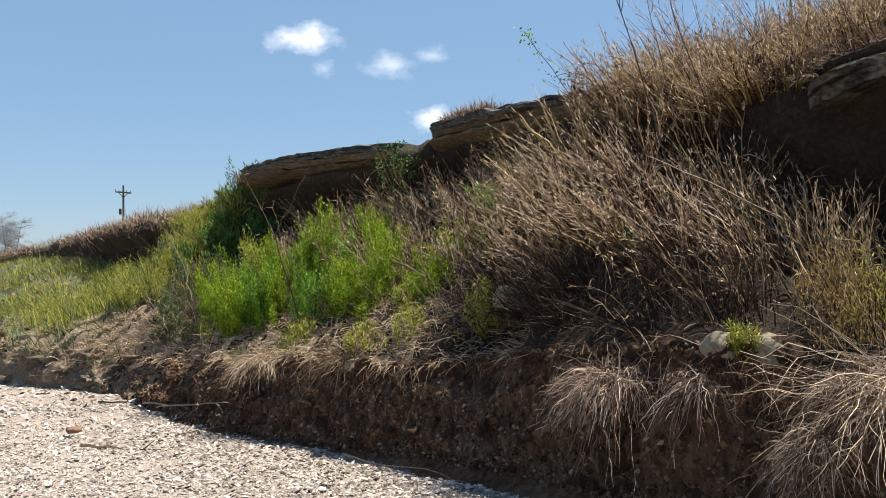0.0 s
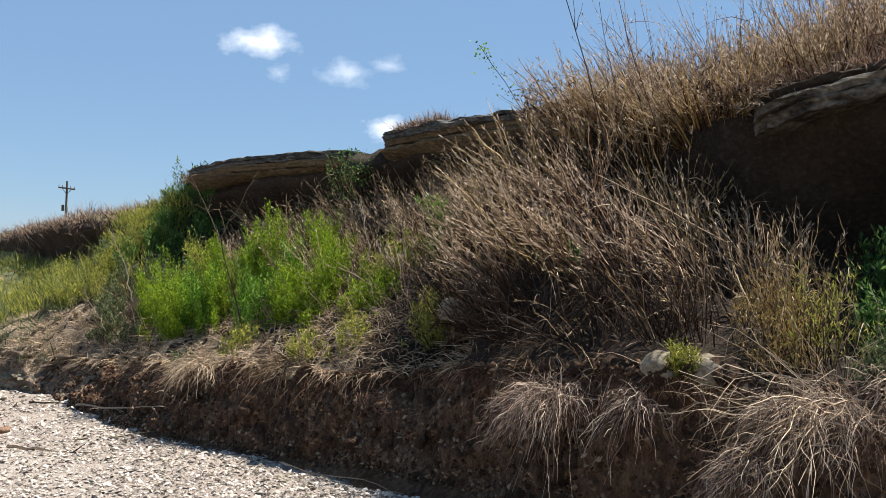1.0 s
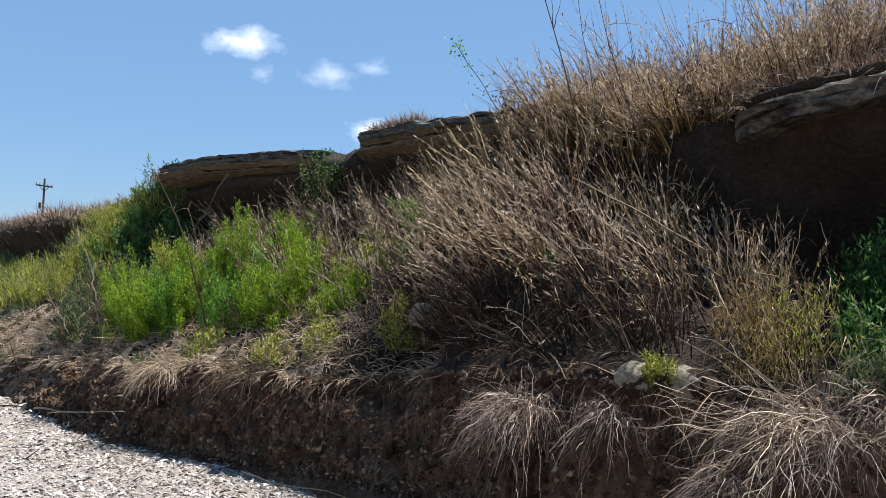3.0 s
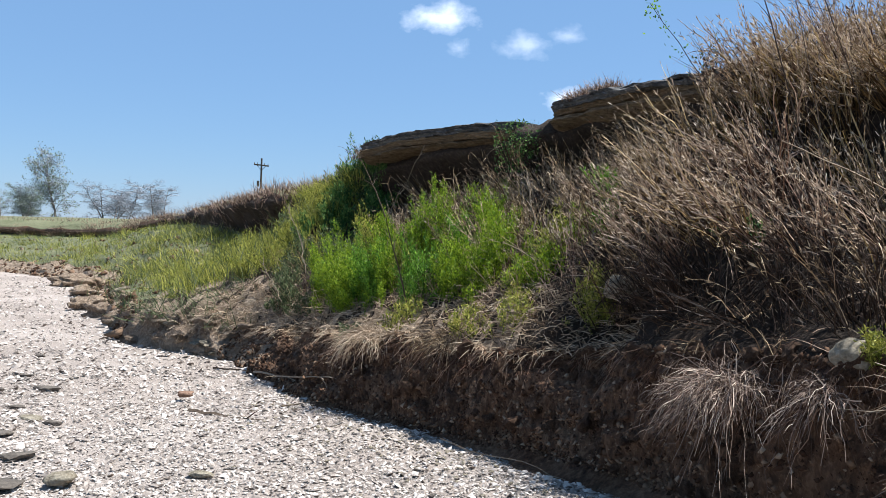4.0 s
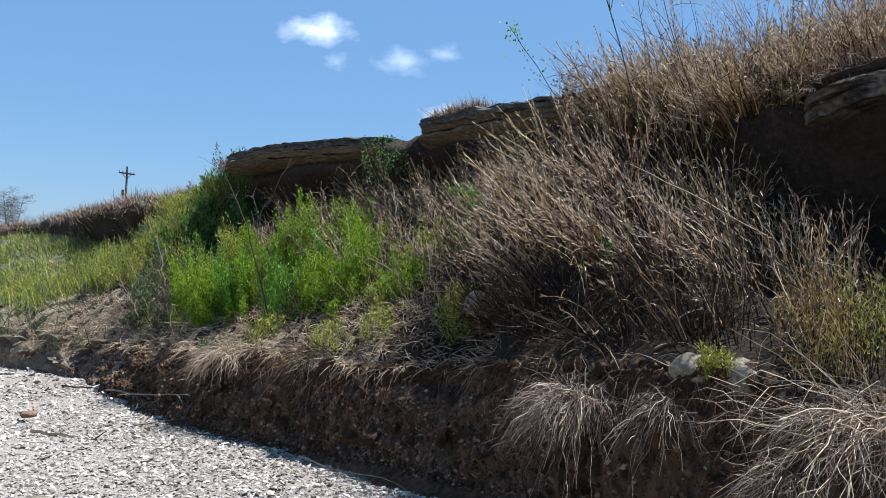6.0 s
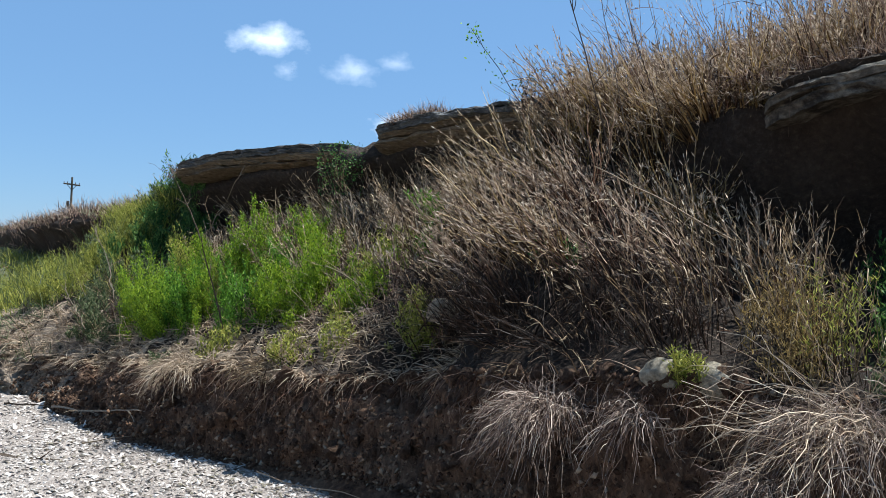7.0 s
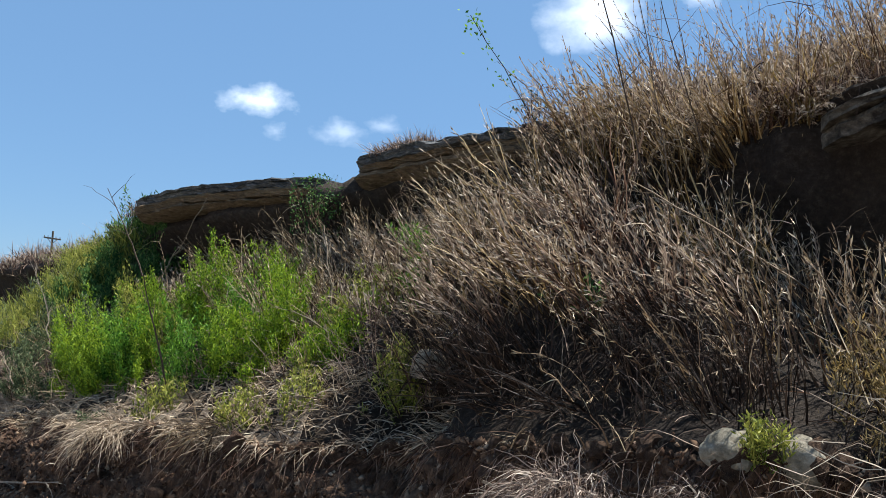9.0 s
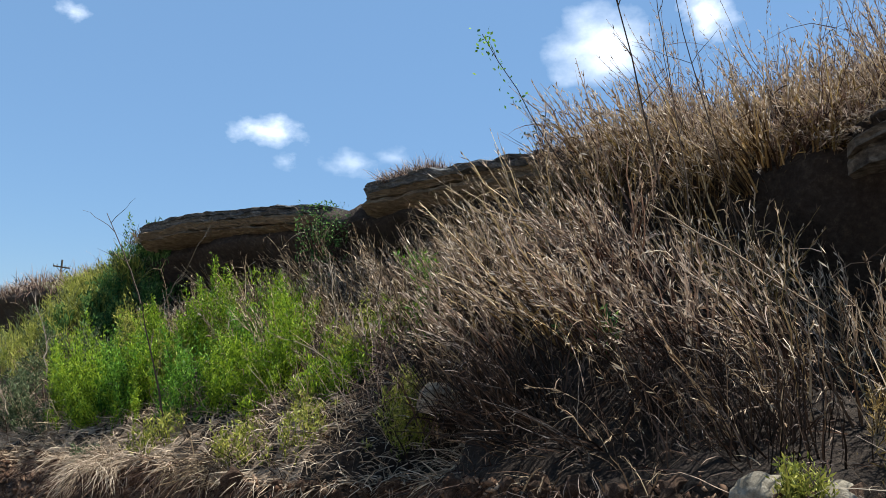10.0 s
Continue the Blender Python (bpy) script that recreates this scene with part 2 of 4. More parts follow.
class Strands:
    """Gathers ribbons (blades, leaves) and three-sided tubes (stems, twigs) for one mesh."""

    def __init__(self):
        self.v, self.f, self.a, self.n = [], [], [], 0

    def _add(self, v, f, a):
        self.v.append(v), self.f.append(f + self.n), self.a.append(a)
        self.n += len(v)

    def _lines(self, base, way, length, sag, segs, wob):
        base, way = np.atleast_2d(base), unit(np.atleast_2d(way))
        n = len(base)
        length = np.broadcast_to(np.asarray(length, float), n)[:, None, None]
        sag = np.broadcast_to(np.asarray(sag, float), n)[:, None]
        s = np.linspace(0, 1, segs + 1)[None, :, None]
        line = base[:, None] + way[:, None] * s * length
        line[..., 2] -= (sag * length[..., 0]) * (s[..., 0] ** 2)
        if wob:
            step = rng.normal(0, wob, (n, segs + 1, 3)) * length
            step[:, 0] = 0
            line = line + np.cumsum(step, 1) / segs ** 0.5
        return line, s, n

    def ribbons(self, base, way, length, width, sag=0.2, segs=3, wob=0.03, taper=0.15):
        if not len(base):
            return None
        line, s, n = self._lines(base, way, length, sag, segs, wob)
        side = unit(np.cross(unit(np.atleast_2d(way)), rng.normal(size=(n, 3))))[:, None]
        w = np.broadcast_to(np.asarray(width, float), n)[:, None, None] * (1 - (1 - taper) * s ** 1.5) / 2
        v = np.stack([line - side * w, line + side * w], 2).reshape(-1, 3)
        k = 2 * (segs + 1)
        f = (np.arange(n)[:, None, None] * k + 2 * np.arange(segs)[None, :, None] + np.array([0, 1, 3, 2])).reshape(-1, 4)
        self._add(v, f, np.repeat(np.tile(s.ravel(), (n, 1)).ravel(), 2))
        return line

    def leaves(self, base, way, length, width):
        """Pointed leaves: one folded diamond each."""
        base, way = np.asarray(base), unit(np.asarray(way))
        n = len(base)
        side = unit(np.cross(way, rng.normal(size=(n, 3))))
        length, width = np.broadcast_to(length, n)[:, None], np.broadcast_to(width, n)[:, None]
        mid = base + way * length * 0.45
        v = np.stack([base, mid - side * width / 2, base + way * length, mid + side * width / 2], 1).reshape(-1, 3)
        f = np.arange(n)[:, None] * 4 + np.array([0, 1, 2, 3])
        self._add(v, f, np.tile([0, 0.5, 1, 0.5], n))

    def tubes(self, base, way, length, radius, sag=0.1, segs=5, wob=0.05, taper=0.3):
        line, s, n = self._lines(base, way, length, sag, segs, wob)
        w = unit(np.atleast_2d(way))
        a = unit(np.cross(w, rng.normal(size=(n, 3))))
        b = np.cross(w, a)
        r = np.broadcast_to(np.asarray(radius, float), n)[:, None, None] * (1 - (1 - taper) * s)
        ring = [line + r * (math.cos(q) * a[:, None] + math.sin(q) * b[:, None]) for q in (0, 2.094, 4.189)]
        v = np.stack(ring, 2).reshape(-1, 3)
        k = 3 * (segs + 1)
        quad = np.array([[j, (j + 1) % 3, 3 + (j + 1) % 3, 3 + j] for j in range(3)])
        f = (np.arange(n)[:, None, None, None] * k + 3 * np.arange(segs)[None, :, None, None] + quad[None, None]).reshape(-1, 4)
        self._add(v, f, np.repeat(np.tile(s.ravel(), (n, 1)).ravel(), 3))
        return line

    def mesh(self, name, mat, origin=(0, 0, 0)):
        return mesh_of(name, np.concatenate(self.v) - np.asarray(origin), np.concatenate(self.f), [mat], np.concatenate(self.a))


def fbm(p, scale, octaves=3, amount=1.0):
    """Smooth noise at an array of places."""
    flat = np.asarray(p, float).reshape(-1, 3) * scale
    out = np.array([noise.fractal(Vector(q), 0.6, 2.1, octaves) for q in flat])
    return amount * out.reshape(np.asarray(p).shape[:-1])


# ---- the bank: sections from the near end to the far end ----
# foot x, y, z; lip height, lip setback; edge x, y, z; foot height of the upper cut; how far it is undercut; rise of the land behind
SECTIONS = (
    ((5.4, 0.6, 0.1), 0.9, 0.4, (7.2, 3.4, 3.1), 1.4, 0.7, 1.2),
    ((3.2, 2.7, 0.1), 0.85, 0.4, (4.6, 4.6, 2.95), 1.45, 1.3, 1.2),
    ((2.1, 3.6, 0.1), 0.85, 0.3, (3.2, 5.4, 2.84), 1.35, 1.6, 1.1),
    ((1.42, 4.42, 0.1), 0.85, 0.10, (2.45, 6.1, 2.72), 1.6, 0.7, 1.0),
    ((0.73, 5.13, 0.08), 0.8, 0.09, (1.75, 7.0, 2.75), 2.1, 0.1, 0.6),
    ((0.03, 5.88, 0.05), 0.72, 0.13, (1.15, 7.95, 2.82), 2.25, 0.15, 0.3),
    ((-0.79, 6.57, 0.0), 0.6, 0.18, (0.35, 8.9, 2.78), 2.1, 0.7, 0.1),
    ((-1.85, 7.3, 0.0), 0.58, 0.28, (-0.9, 9.9, 2.62), 1.95, 0.9, 0.0),
    ((-2.7, 8.2, 0.0), 0.45, 0.4, (-2.0, 10.75, 2.5), 1.8, 0.9, 0.0),
    ((-3.7, 9.35, 0.0), 0.4, 0.28, (-3.1, 11.9, 2.2), 1.9, 0.15, 0.1),
    ((-5.1, 10.2, 0.0), 0.42, 0.25, (-4.4, 13.6, 2.08), 1.45, 0.9, 0.1),
    ((-7.2, 13.2, 0.0), 0.38, 0.35, (-6.2, 16.0, 2.05), 1.2, 1.0, 0.1),
    ((-9.4, 17.0, 0.0), 0.3, 0.8, (-8.4, 19.6, 1.95), 1.45, 0.4, 0.05),
    ((-12.4, 20.6, 0.0), 0.3, 0.8, (-12.2, 25.0, 1.7), 1.4, 0.3, 0.1),
    ((-16.6, 23.6, 0.0), 0.25, 0.9, (-19.0, 32.0, 1.2), 0.85, 0.5, 0.3),
    ((-30.0, 33.0, 0.0), 0.3, 0.8, (-34.0, 42.0, 1.15), 0.8, 0.5, 0.4),
    ((-80.0, 60.0, 0.0), 0.3, 0.8, (-84.0, 70.0, 1.0), 0.9, 0.1, 0.4),
)


def profile(foot, lip, back, edge, cut, under, rise):
    f, e = np.array(foot), np.array(edge)
    n = unit((e - f)[:2])

    def out(p, d, z):
        return [p[0] + n[0] * d, p[1] + n[1] * d, z]
    lipp, base = np.array(out(f, back, f[2] + lip)), np.array(out(e, under, cut))
    a, b = lipp + (base - lipp) * 0.35, lipp + (base - lipp) * 0.72
    return [out(f, -0.8, f[2] - 0.35), list(f), out(f, back * 0.35, f[2] + lip * 0.5), out(f, back * 0.8, f[2] + lip * 0.93), list(lipp),
            [a[0], a[1], a[2] + 0.08], [b[0], b[1], b[2] + 0.06], list(base), out(e, 0.2, e[2] - 0.16), out(e, 0.35, e[2] - 0.03),
            out(e, 1.6, e[2] + rise * 0.5 + 0.02), out(e, 5, e[2] + rise), out(e, 45, 1.55 + 0.6 * rise), out(e, 1200, 1.6)]


ROWS_V = (2, 11, 11, 5, 12, 14, 10, 8, 4, 6, 8, 6, 4)        # steps between the points of a section
STEPS_U = (8, 20, 44, 44, 44, 44, 44, 44, 44, 44, 40, 30, 24, 16, 10, 6)


def spline(points, counts):
    """Catmull-Rom through the first axis."""
    p = np.concatenate([2 * points[:1] - points[1:2], points, 2 * points[-1:] - points[-2:-1]])
    rows = []
    for i, k in enumerate(counts):
        t = np.linspace(0, 1, k, endpoint=False)
        t = t.reshape(-1, *([1] * (points.ndim - 1)))
        a, b, c, d = p[i:i + 4]
        rows.append(0.5 * (2 * b + (c - a) * t + (2 * a - 5 * b + 4 * c - d) * t * t + (3 * b - a - 3 * c + d) * t ** 3))
    return np.concatenate(rows + [points[-1:]])


def linear(points, counts):
    rows = [points[i] + (points[i + 1] - points[i]) * (np.arange(k) / k).reshape(-1, 1, 1) for i, k in enumerate(counts)]
    return np.concatenate(rows + [points[-1:]])


BANK = spline(np.array([profile(*s) for s in SECTIONS]), STEPS_U)
BANK = linear(BANK.transpose(1, 0, 2), ROWS_V).transpose(1, 0, 2)
V_AT = np.concatenate([[0], np.cumsum(ROWS_V)])            # grid row of each point of a section
U_AT = np.concatenate([[0], np.cumsum(STEPS_U)])
du, dv = np.gradient(BANK, axis=0), np.gradient(BANK, axis=1)
BANK_N = unit(np.cross(dv, du))
near = np.clip(1.0 - (np.arange(BANK.shape[1]) - V_AT[11]) / 6.0, 0, 1)[None, :, None]
face = np.zeros(BANK.shape[1])
face[1:V_AT[4]] = 1
calm = np.clip((np.arange(BANK.shape[1]) - 2) / 5.0, 0, 1)[None]      # no overhangs at the very foot
rough = fbm(BANK, 0.9, 3, 0.10) + fbm(BANK, 4.0, 3, 0.035) * (1 + face[None] * calm) * (0.2 + 0.8 * calm) + fbm(BANK, 14.0, 3, 0.022) * face[None] * calm
BANK = BANK + BANK_N * rough[..., None] * near
for cx, cy, cz, deep, wide in ((0.25, 6.0, 0.8, 0.48, 0.22), (1.55, 4.2, 0.75, 0.15, 0.18), (-2.5, 8.5, 0.35, 0.12, 0.25)):     # washed-out pockets
    far2 = ((BANK - (cx, cy, cz)) ** 2).sum(-1)
    BANK = BANK + (deep * np.exp(-far2 / (2 * wide ** 2)))[..., None] * np.array([0.62, 0.62, -0.2])


def bank_mesh():
    nu, nv = BANK.shape[:2]
    i, j = np.meshgrid(np.arange(nu - 1), np.arange(nv - 1), indexing="ij")
    q = np.stack([i * nv + j, (i + 1) * nv + j, (i + 1) * nv + j + 1, i * nv + j + 1], -1).reshape(-1, 4)
    row = j.ravel()
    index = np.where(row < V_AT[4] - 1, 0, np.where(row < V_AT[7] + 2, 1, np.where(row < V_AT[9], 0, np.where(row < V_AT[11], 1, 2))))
    index = np.where((index == 0) & (row < V_AT[5]) & (i.ravel() > U_AT[8] + 12), 3, index)
    index = np.where((row >= V_AT[4] - 2) & (row < V_AT[4] + 9) & (i.ravel() > U_AT[8] + 20) & (i.ravel() < U_AT[11]) & (np.sin(i.ravel() * 0.7 + row) > -0.6), 3, index)
    index = np.where((row >= V_AT[4] - 2) & (row < V_AT[4] + 5) & (i.ravel() > U_AT[5] + 22) & (i.ravel() < U_AT[9]) & (np.sin(i.ravel() * 0.9 + np.sin(row * 1.7) * 2) + np.sin(i.ravel() * 0.31) > -0.2), 3, index)     # crumbled lip, with paler earth painting in the sun on it
    # undercut wall below the edge gets the shade-toned earth
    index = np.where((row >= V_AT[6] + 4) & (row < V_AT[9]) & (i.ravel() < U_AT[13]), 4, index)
    index = np.where((row >= V_AT[4]) & (i.ravel() > U_AT[10] + 8) & ((row < V_AT[7]) | (row >= V_AT[9])), 2, index)
    return mesh_of("bank", BANK.reshape(-1, 3), q, [SOIL, LITTER, FIELD, LIT_EARTH, SHADE_EARTH], None, index, True)


bank = tagged(new("bank", bank_mesh()), "eroded red-brown earth bank above a gravel beach", "bank", kind="structure")


def on_bank(u, v):
    """Places and normals on the bank: u counts sections, v counts the points of a section."""
    gu = np.interp(u, np.arange(len(U_AT)), U_AT)
    gv = np.interp(v, np.arange(len(V_AT)), V_AT)
    i, j = np.minimum(gu.astype(int), BANK.shape[0] - 2), np.minimum(gv.astype(int), BANK.shape[1] - 2)
    a, b = (gu - i)[:, None], (gv - j)[:, None]
    p = (BANK[i, j] * (1 - a) + BANK[i + 1, j] * a) * (1 - b) + (BANK[i, j + 1] * (1 - a) + BANK[i + 1, j + 1] * a) * b
    return p, BANK_N[i, j]


# ---- the beach ----
def beach():
    xs = np.concatenate([-np.geomspace(3000, 14, 14), np.arange(-13, 6, 0.16), np.geomspace(6.2, 3000, 12)])
    ys = np.concatenate([-np.geomspace(3000, 3, 12), np.arange(-2.5, 15, 0.16), np.geomspace(15.2, 3000, 16)])
    gx, gy = np.meshgrid(xs, ys, indexing="ij")
    p = np.stack([gx, gy, np.zeros_like(gx)], -1)
    inner = (abs(gx) < 16) & (gy > -3) & (gy < 18)
    p[..., 2] = np.where(inner, fbm(p, 0.35, 2, 0.05) + fbm(p, 2.5, 2, 0.012), -0.02) - 0.01
    nx, ny = gx.shape
    i, j = np.meshgrid(np.arange(nx - 1), np.arange(ny - 1), indexing="ij")
    q = np.stack([i * ny + j, (i + 1) * ny + j, (i + 1) * ny + j + 1, i * ny + j + 1], -1).reshape(-1, 4)
    return mesh_of("ground", p.reshape(-1, 3), q, [GRAVEL], None, None, True)


ground = tagged(new("ground", beach()), "pale beach of broken shells and gravel", "beach", kind="structure")


# ---- rock ledges ----
def ledge_layer(front, z, thick, depth, jag, seed, bevel=0.06, run=(2, 6)):
    """One bed of rock: a slab along the line 'front', with a broken front edge."""
    front, z = np.array(front, float), np.array(z, float)
    d = np.linalg.norm(np.diff(front, axis=0), axis=1)
    at = np.concatenate([[0], np.cumsum(d)])
    n = max(10, int(at[-1] / 0.07))
    s = np.linspace(0, at[-1], n)
    x, y, top = np.interp(s, at, front[:, 0]), np.interp(s, at, front[:, 1]), np.interp(s, at, z)
    way = unit(np.stack([np.gradient(x), np.gradient(y)], 1))
    back = np.stack([-way[:, 1], way[:, 0]], 1)
    r = np.random.default_rng(seed)
    step = np.repeat(r.normal(0, jag, n), r.integers(*run, n))[:n]
    off = step + r.normal(0, jag * 0.3, n)
    ends = np.minimum(s, at[-1] - s) / 0.25
    off = off + 0.18 * np.clip(1 - ends, 0, 1) ** 2
    top = top + np.repeat(r.normal(0, 0.006, n), 3)[:n]
    rings = []
    for inset, dz in ((min(bevel, 0.06) + 0.02, 0.0), (0.015, -0.012), (0.0, -0.3 * thick), (0.01 + 0.25 * bevel, -0.62 * thick), (bevel, -thick), (depth, -thick), (depth, -0.01)):
        o = (off + inset + r.normal(0, 0.008, n)) if inset < depth else np.full(n, depth)
        rings.append(np.stack([x + back[:, 0] * o, y + back[:, 1] * o, top + dz + r.normal(0, 0.006, n) * (dz < 0)], 1))
    k = len(rings)
    v = np.stack(rings, 1).reshape(-1, 3)
    f = [[i * k + j, (i + 1) * k + j, (i + 1) * k + (j + 1) % k, i * k + (j + 1) % k] for i in range(n - 1) for j in range(k)]
    f += [[j for j in range(k)], [(n - 1) * k + j for j in reversed(range(k))]]
    return v, f


def ledge(label, front, z, beds, seed, **more):
    at = Vector((front[0][0], front[0][1], z[0]))
    ob = thing("rock_ledge", label, "rock ledge", at)
    drop = 0.0
    for i, (thick, inset, depth, jag, mat, bevel) in enumerate(beds):
        v, f = ledge_layer(front, np.array(z) - drop, thick, depth, jag, seed + i, bevel, **more)
        w = unit(np.array(front[-1]) - np.array(front[0]))
        v[:, 0] -= w[1] * inset
        v[:, 1] += w[0] * inset
        me = mesh_of("bed", v - np.array(at), f, [mat])
        part("bed", me, ob, "grey lichened cap" if mat is CAP else "")
        drop += thick - 0.004
    return ob


# recessed earth beds under the ledges are coloured as the shade there
ledge("long low overhanging ledge of brown bedded rock with grey cap", [(-2.72, 11.2), (-2.0, 10.72), (-1.2, 10.2), (-0.55, 9.72)], [2.56, 2.68, 2.72, 2.72],
                [(0.035, 0.0, 1.6, 0.02, CAP, 0.02), (0.055, 0.01, 1.6, 0.012, CAP, 0.03), (0.09, 0.01, 1.5, 0.012, ROCK, 0.04), (0.09, 0.05, 1.5, 0.02, ROCK, 0.24), (0.30, 0.70, 1.2, 0.06, SHADE_EARTH, 0.06)], 11)
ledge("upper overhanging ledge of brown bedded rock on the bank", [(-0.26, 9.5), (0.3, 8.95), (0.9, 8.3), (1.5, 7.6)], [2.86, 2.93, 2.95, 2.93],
                [(0.045, 0.06, 1.6, 0.04, CAP, 0.03), (0.06, 0.0, 1.6, 0.03, CAP, 0.03), (0.07, 0.04, 1.6, 0.02, ROCK, 0.03), (0.15, 0.03, 1.4, 0.015, ROCK, 0.2), (0.3, 0.5, 1.2, 0.05, SHADE_EARTH, 0.06)], 31)
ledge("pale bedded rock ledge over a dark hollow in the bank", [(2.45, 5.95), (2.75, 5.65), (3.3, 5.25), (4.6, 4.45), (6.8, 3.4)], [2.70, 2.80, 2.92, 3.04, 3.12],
                [(0.10, 0.10, 1.8, 0.03, SHADE_EARTH, 0.08), (0.07, 0.0, 1.8, 0.025, BAND, 0.012), (0.10, 0.03, 1.8, 0.03, BAND, 0.012), (0.10, 0.55, 1.6, 0.07, SHADE_EARTH, 0.06), (0.3, 0.95, 1.4, 0.06, SHADE_EARTH, 0.06)], 51, run=(5, 13))


# ---- grass and weeds on the bank ----
def tufts(s, u, v, count, per, length, width, lean, spread, sag, segs=4, root=0.08, leaves=0):
    """Clumps of stems on the bank; lean and spread set the way they point."""
    uu, vv = rng.uniform(*u, count), rng.uniform(*v, count)
    p, n = on_bank(uu, vv)
    base = np.repeat(p, per, 0) + rng.normal(0, root, (count * per, 3)) * (1, 1, 0.2)
    base[:, 2] -= 0.03
    way = np.array(lean)[None] + rng.normal(0, spread, (count, 3)).repeat(per, 0) + rng.normal(0, spread, (count * per, 3)) * 0.7
    way[:, 2] = np.maximum(way[:, 2], 0.25)
    ln = rng.uniform(*length, count * per) * np.repeat(rng.uniform(0.75, 1.15, count), per)
    line = s.ribbons(base, way, ln, rng.uniform(0.6, 1.3, count * per) * width, rng.uniform(0.3, 1.2, count * per) * sag, segs, 0.035)
    for _ in range(leaves):
        at = rng.integers(1, segs + 1, count * per)
        b = line[np.arange(count * per), at]
        w = unit(way) * 0.7 + rng.normal(0, 0.55, (count * per, 3))
        s.ribbons(b, w, ln * rng.uniform(0.08, 0.25, count * per), width * 0.55, rng.uniform(0.2, 0.9, count * per), 3, 0.05)
    return line


def plumes(s, line, way, length, width, per=6):
    """Feathery seed heads along the last part of each stem."""
    n = len(line)
    for _ in range(per):
        k = rng.uniform(0.5, 1.0, n) * (line.shape[1] - 1)
        i = np.minimum(k.astype(int), line.shape[1] - 2)
        at = line[np.arange(n), i] + (line[np.arange(n), i + 1] - line[np.arange(n), i]) * (k - i)[:, None]
        d = unit(line[:, -1] - line[:, -2]) + rng.normal(0, 0.3, (n, 3))
        s.leaves(at, d, length * rng.uniform(0.6, 1.3, n), width)


LEAN_DRY = (-0.55, -0.2, 1.0)
CLUMPS = "dry grass clumps on the bank"


def grass_clump(label, u, v, stems, tall, lean, mat, root=0.07, fan=0.31, sag=0.22, width=0.012, leaves=1, heads=12, head=(0.045, 0.008)):
    """One bunch of dry grass: stems fan out of a tight root, with curled blades and a narrow seed head on each stem."""
    (p,), _ = on_bank(np.array([u]), np.array([v]))
    ob = thing("grass_clump", label, "grass clump", p, CLUMPS)
    r = rng.normal(0, 1, (stems, 3)) * (1, 1, 0.1)
    base = r * root - (0, 0, 0.05)
    way = np.array(lean)[None] + rng.normal(0, 0.10, 3) * (1, 1, 0) + r * fan * 0.75 + rng.normal(0, fan * 0.45, (stems, 3))
    way[:, 2] = np.maximum(way[:, 2], 0.3)
    ln = rng.uniform(*tall, stems) * np.exp(-0.10 * (r ** 2).sum(1)) * rng.uniform(0.6, 1.2)
    g = Strands()
    line = g.ribbons(base, way, ln, rng.uniform(0.6, 1.25, stems) * width, rng.uniform(0.3, 1.3, stems) * sag, 6, 0.045, 0.3)
    pick = np.arange(stems)
    for _ in range(leaves):
        k = rng.integers(0, 5, stems)
        w = unit(way) * 0.5 + rng.normal(0, 0.6, (stems, 3)) * (1, 1, 0.5)
        g.ribbons(line[pick, k], w, ln * rng.uniform(0.15, 0.42, stems), width * 0.7, rng.uniform(0.3, 1.4, stems), 4, 0.05)
    tagged(part("tussock", g.mesh("tussock", mat), ob), kind="stuff")
    if heads:
        g = Strands()
        plumes(g, line, None, head[0], head[1], heads)
        tagged(part("plume", g.mesh("plume", HEADS), ob, "bleached feathery seed heads"), kind="stuff")
    return ob


def clumps(u, v, du, dv, stems, tall, lean, kinds, **more):
    """Clumps scattered evenly over a stretch of the bank."""
    for a in np.arange(u[0], u[1], du):
        for b in np.arange(v[0], v[1], dv):
            mat, label = kinds[rng.integers(len(kinds))]
            if rng.uniform() < 0.8:
                grass_clump(label, a + rng.uniform(0, du), b + rng.uniform(0, dv), stems, tall, np.array(lean) + rng.normal(0, 0.26, 3) * (1, 1, 0), mat, **more)


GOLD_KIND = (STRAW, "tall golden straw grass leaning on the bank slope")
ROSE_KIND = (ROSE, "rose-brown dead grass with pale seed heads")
DARK_KIND = (RUSSET, "dark russet dead weed stems on the slope")
OLIVE_KIND = (OCHRE, "yellow-olive half-dry grass bunch on the slope")
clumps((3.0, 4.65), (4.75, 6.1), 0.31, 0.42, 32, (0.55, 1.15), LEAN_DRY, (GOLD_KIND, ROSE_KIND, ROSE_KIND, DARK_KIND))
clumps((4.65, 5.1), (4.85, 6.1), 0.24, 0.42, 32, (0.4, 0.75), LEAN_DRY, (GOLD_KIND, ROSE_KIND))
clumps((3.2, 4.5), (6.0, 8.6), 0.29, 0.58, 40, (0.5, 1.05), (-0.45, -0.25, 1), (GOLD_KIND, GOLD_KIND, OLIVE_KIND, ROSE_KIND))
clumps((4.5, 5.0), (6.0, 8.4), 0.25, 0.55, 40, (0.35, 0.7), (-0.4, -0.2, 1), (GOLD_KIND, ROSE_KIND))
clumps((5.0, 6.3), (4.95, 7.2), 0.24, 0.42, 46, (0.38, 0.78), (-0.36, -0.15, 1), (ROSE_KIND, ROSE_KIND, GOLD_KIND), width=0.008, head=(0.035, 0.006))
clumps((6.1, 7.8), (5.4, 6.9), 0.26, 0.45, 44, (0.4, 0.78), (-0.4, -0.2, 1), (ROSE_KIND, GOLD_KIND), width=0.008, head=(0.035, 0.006))
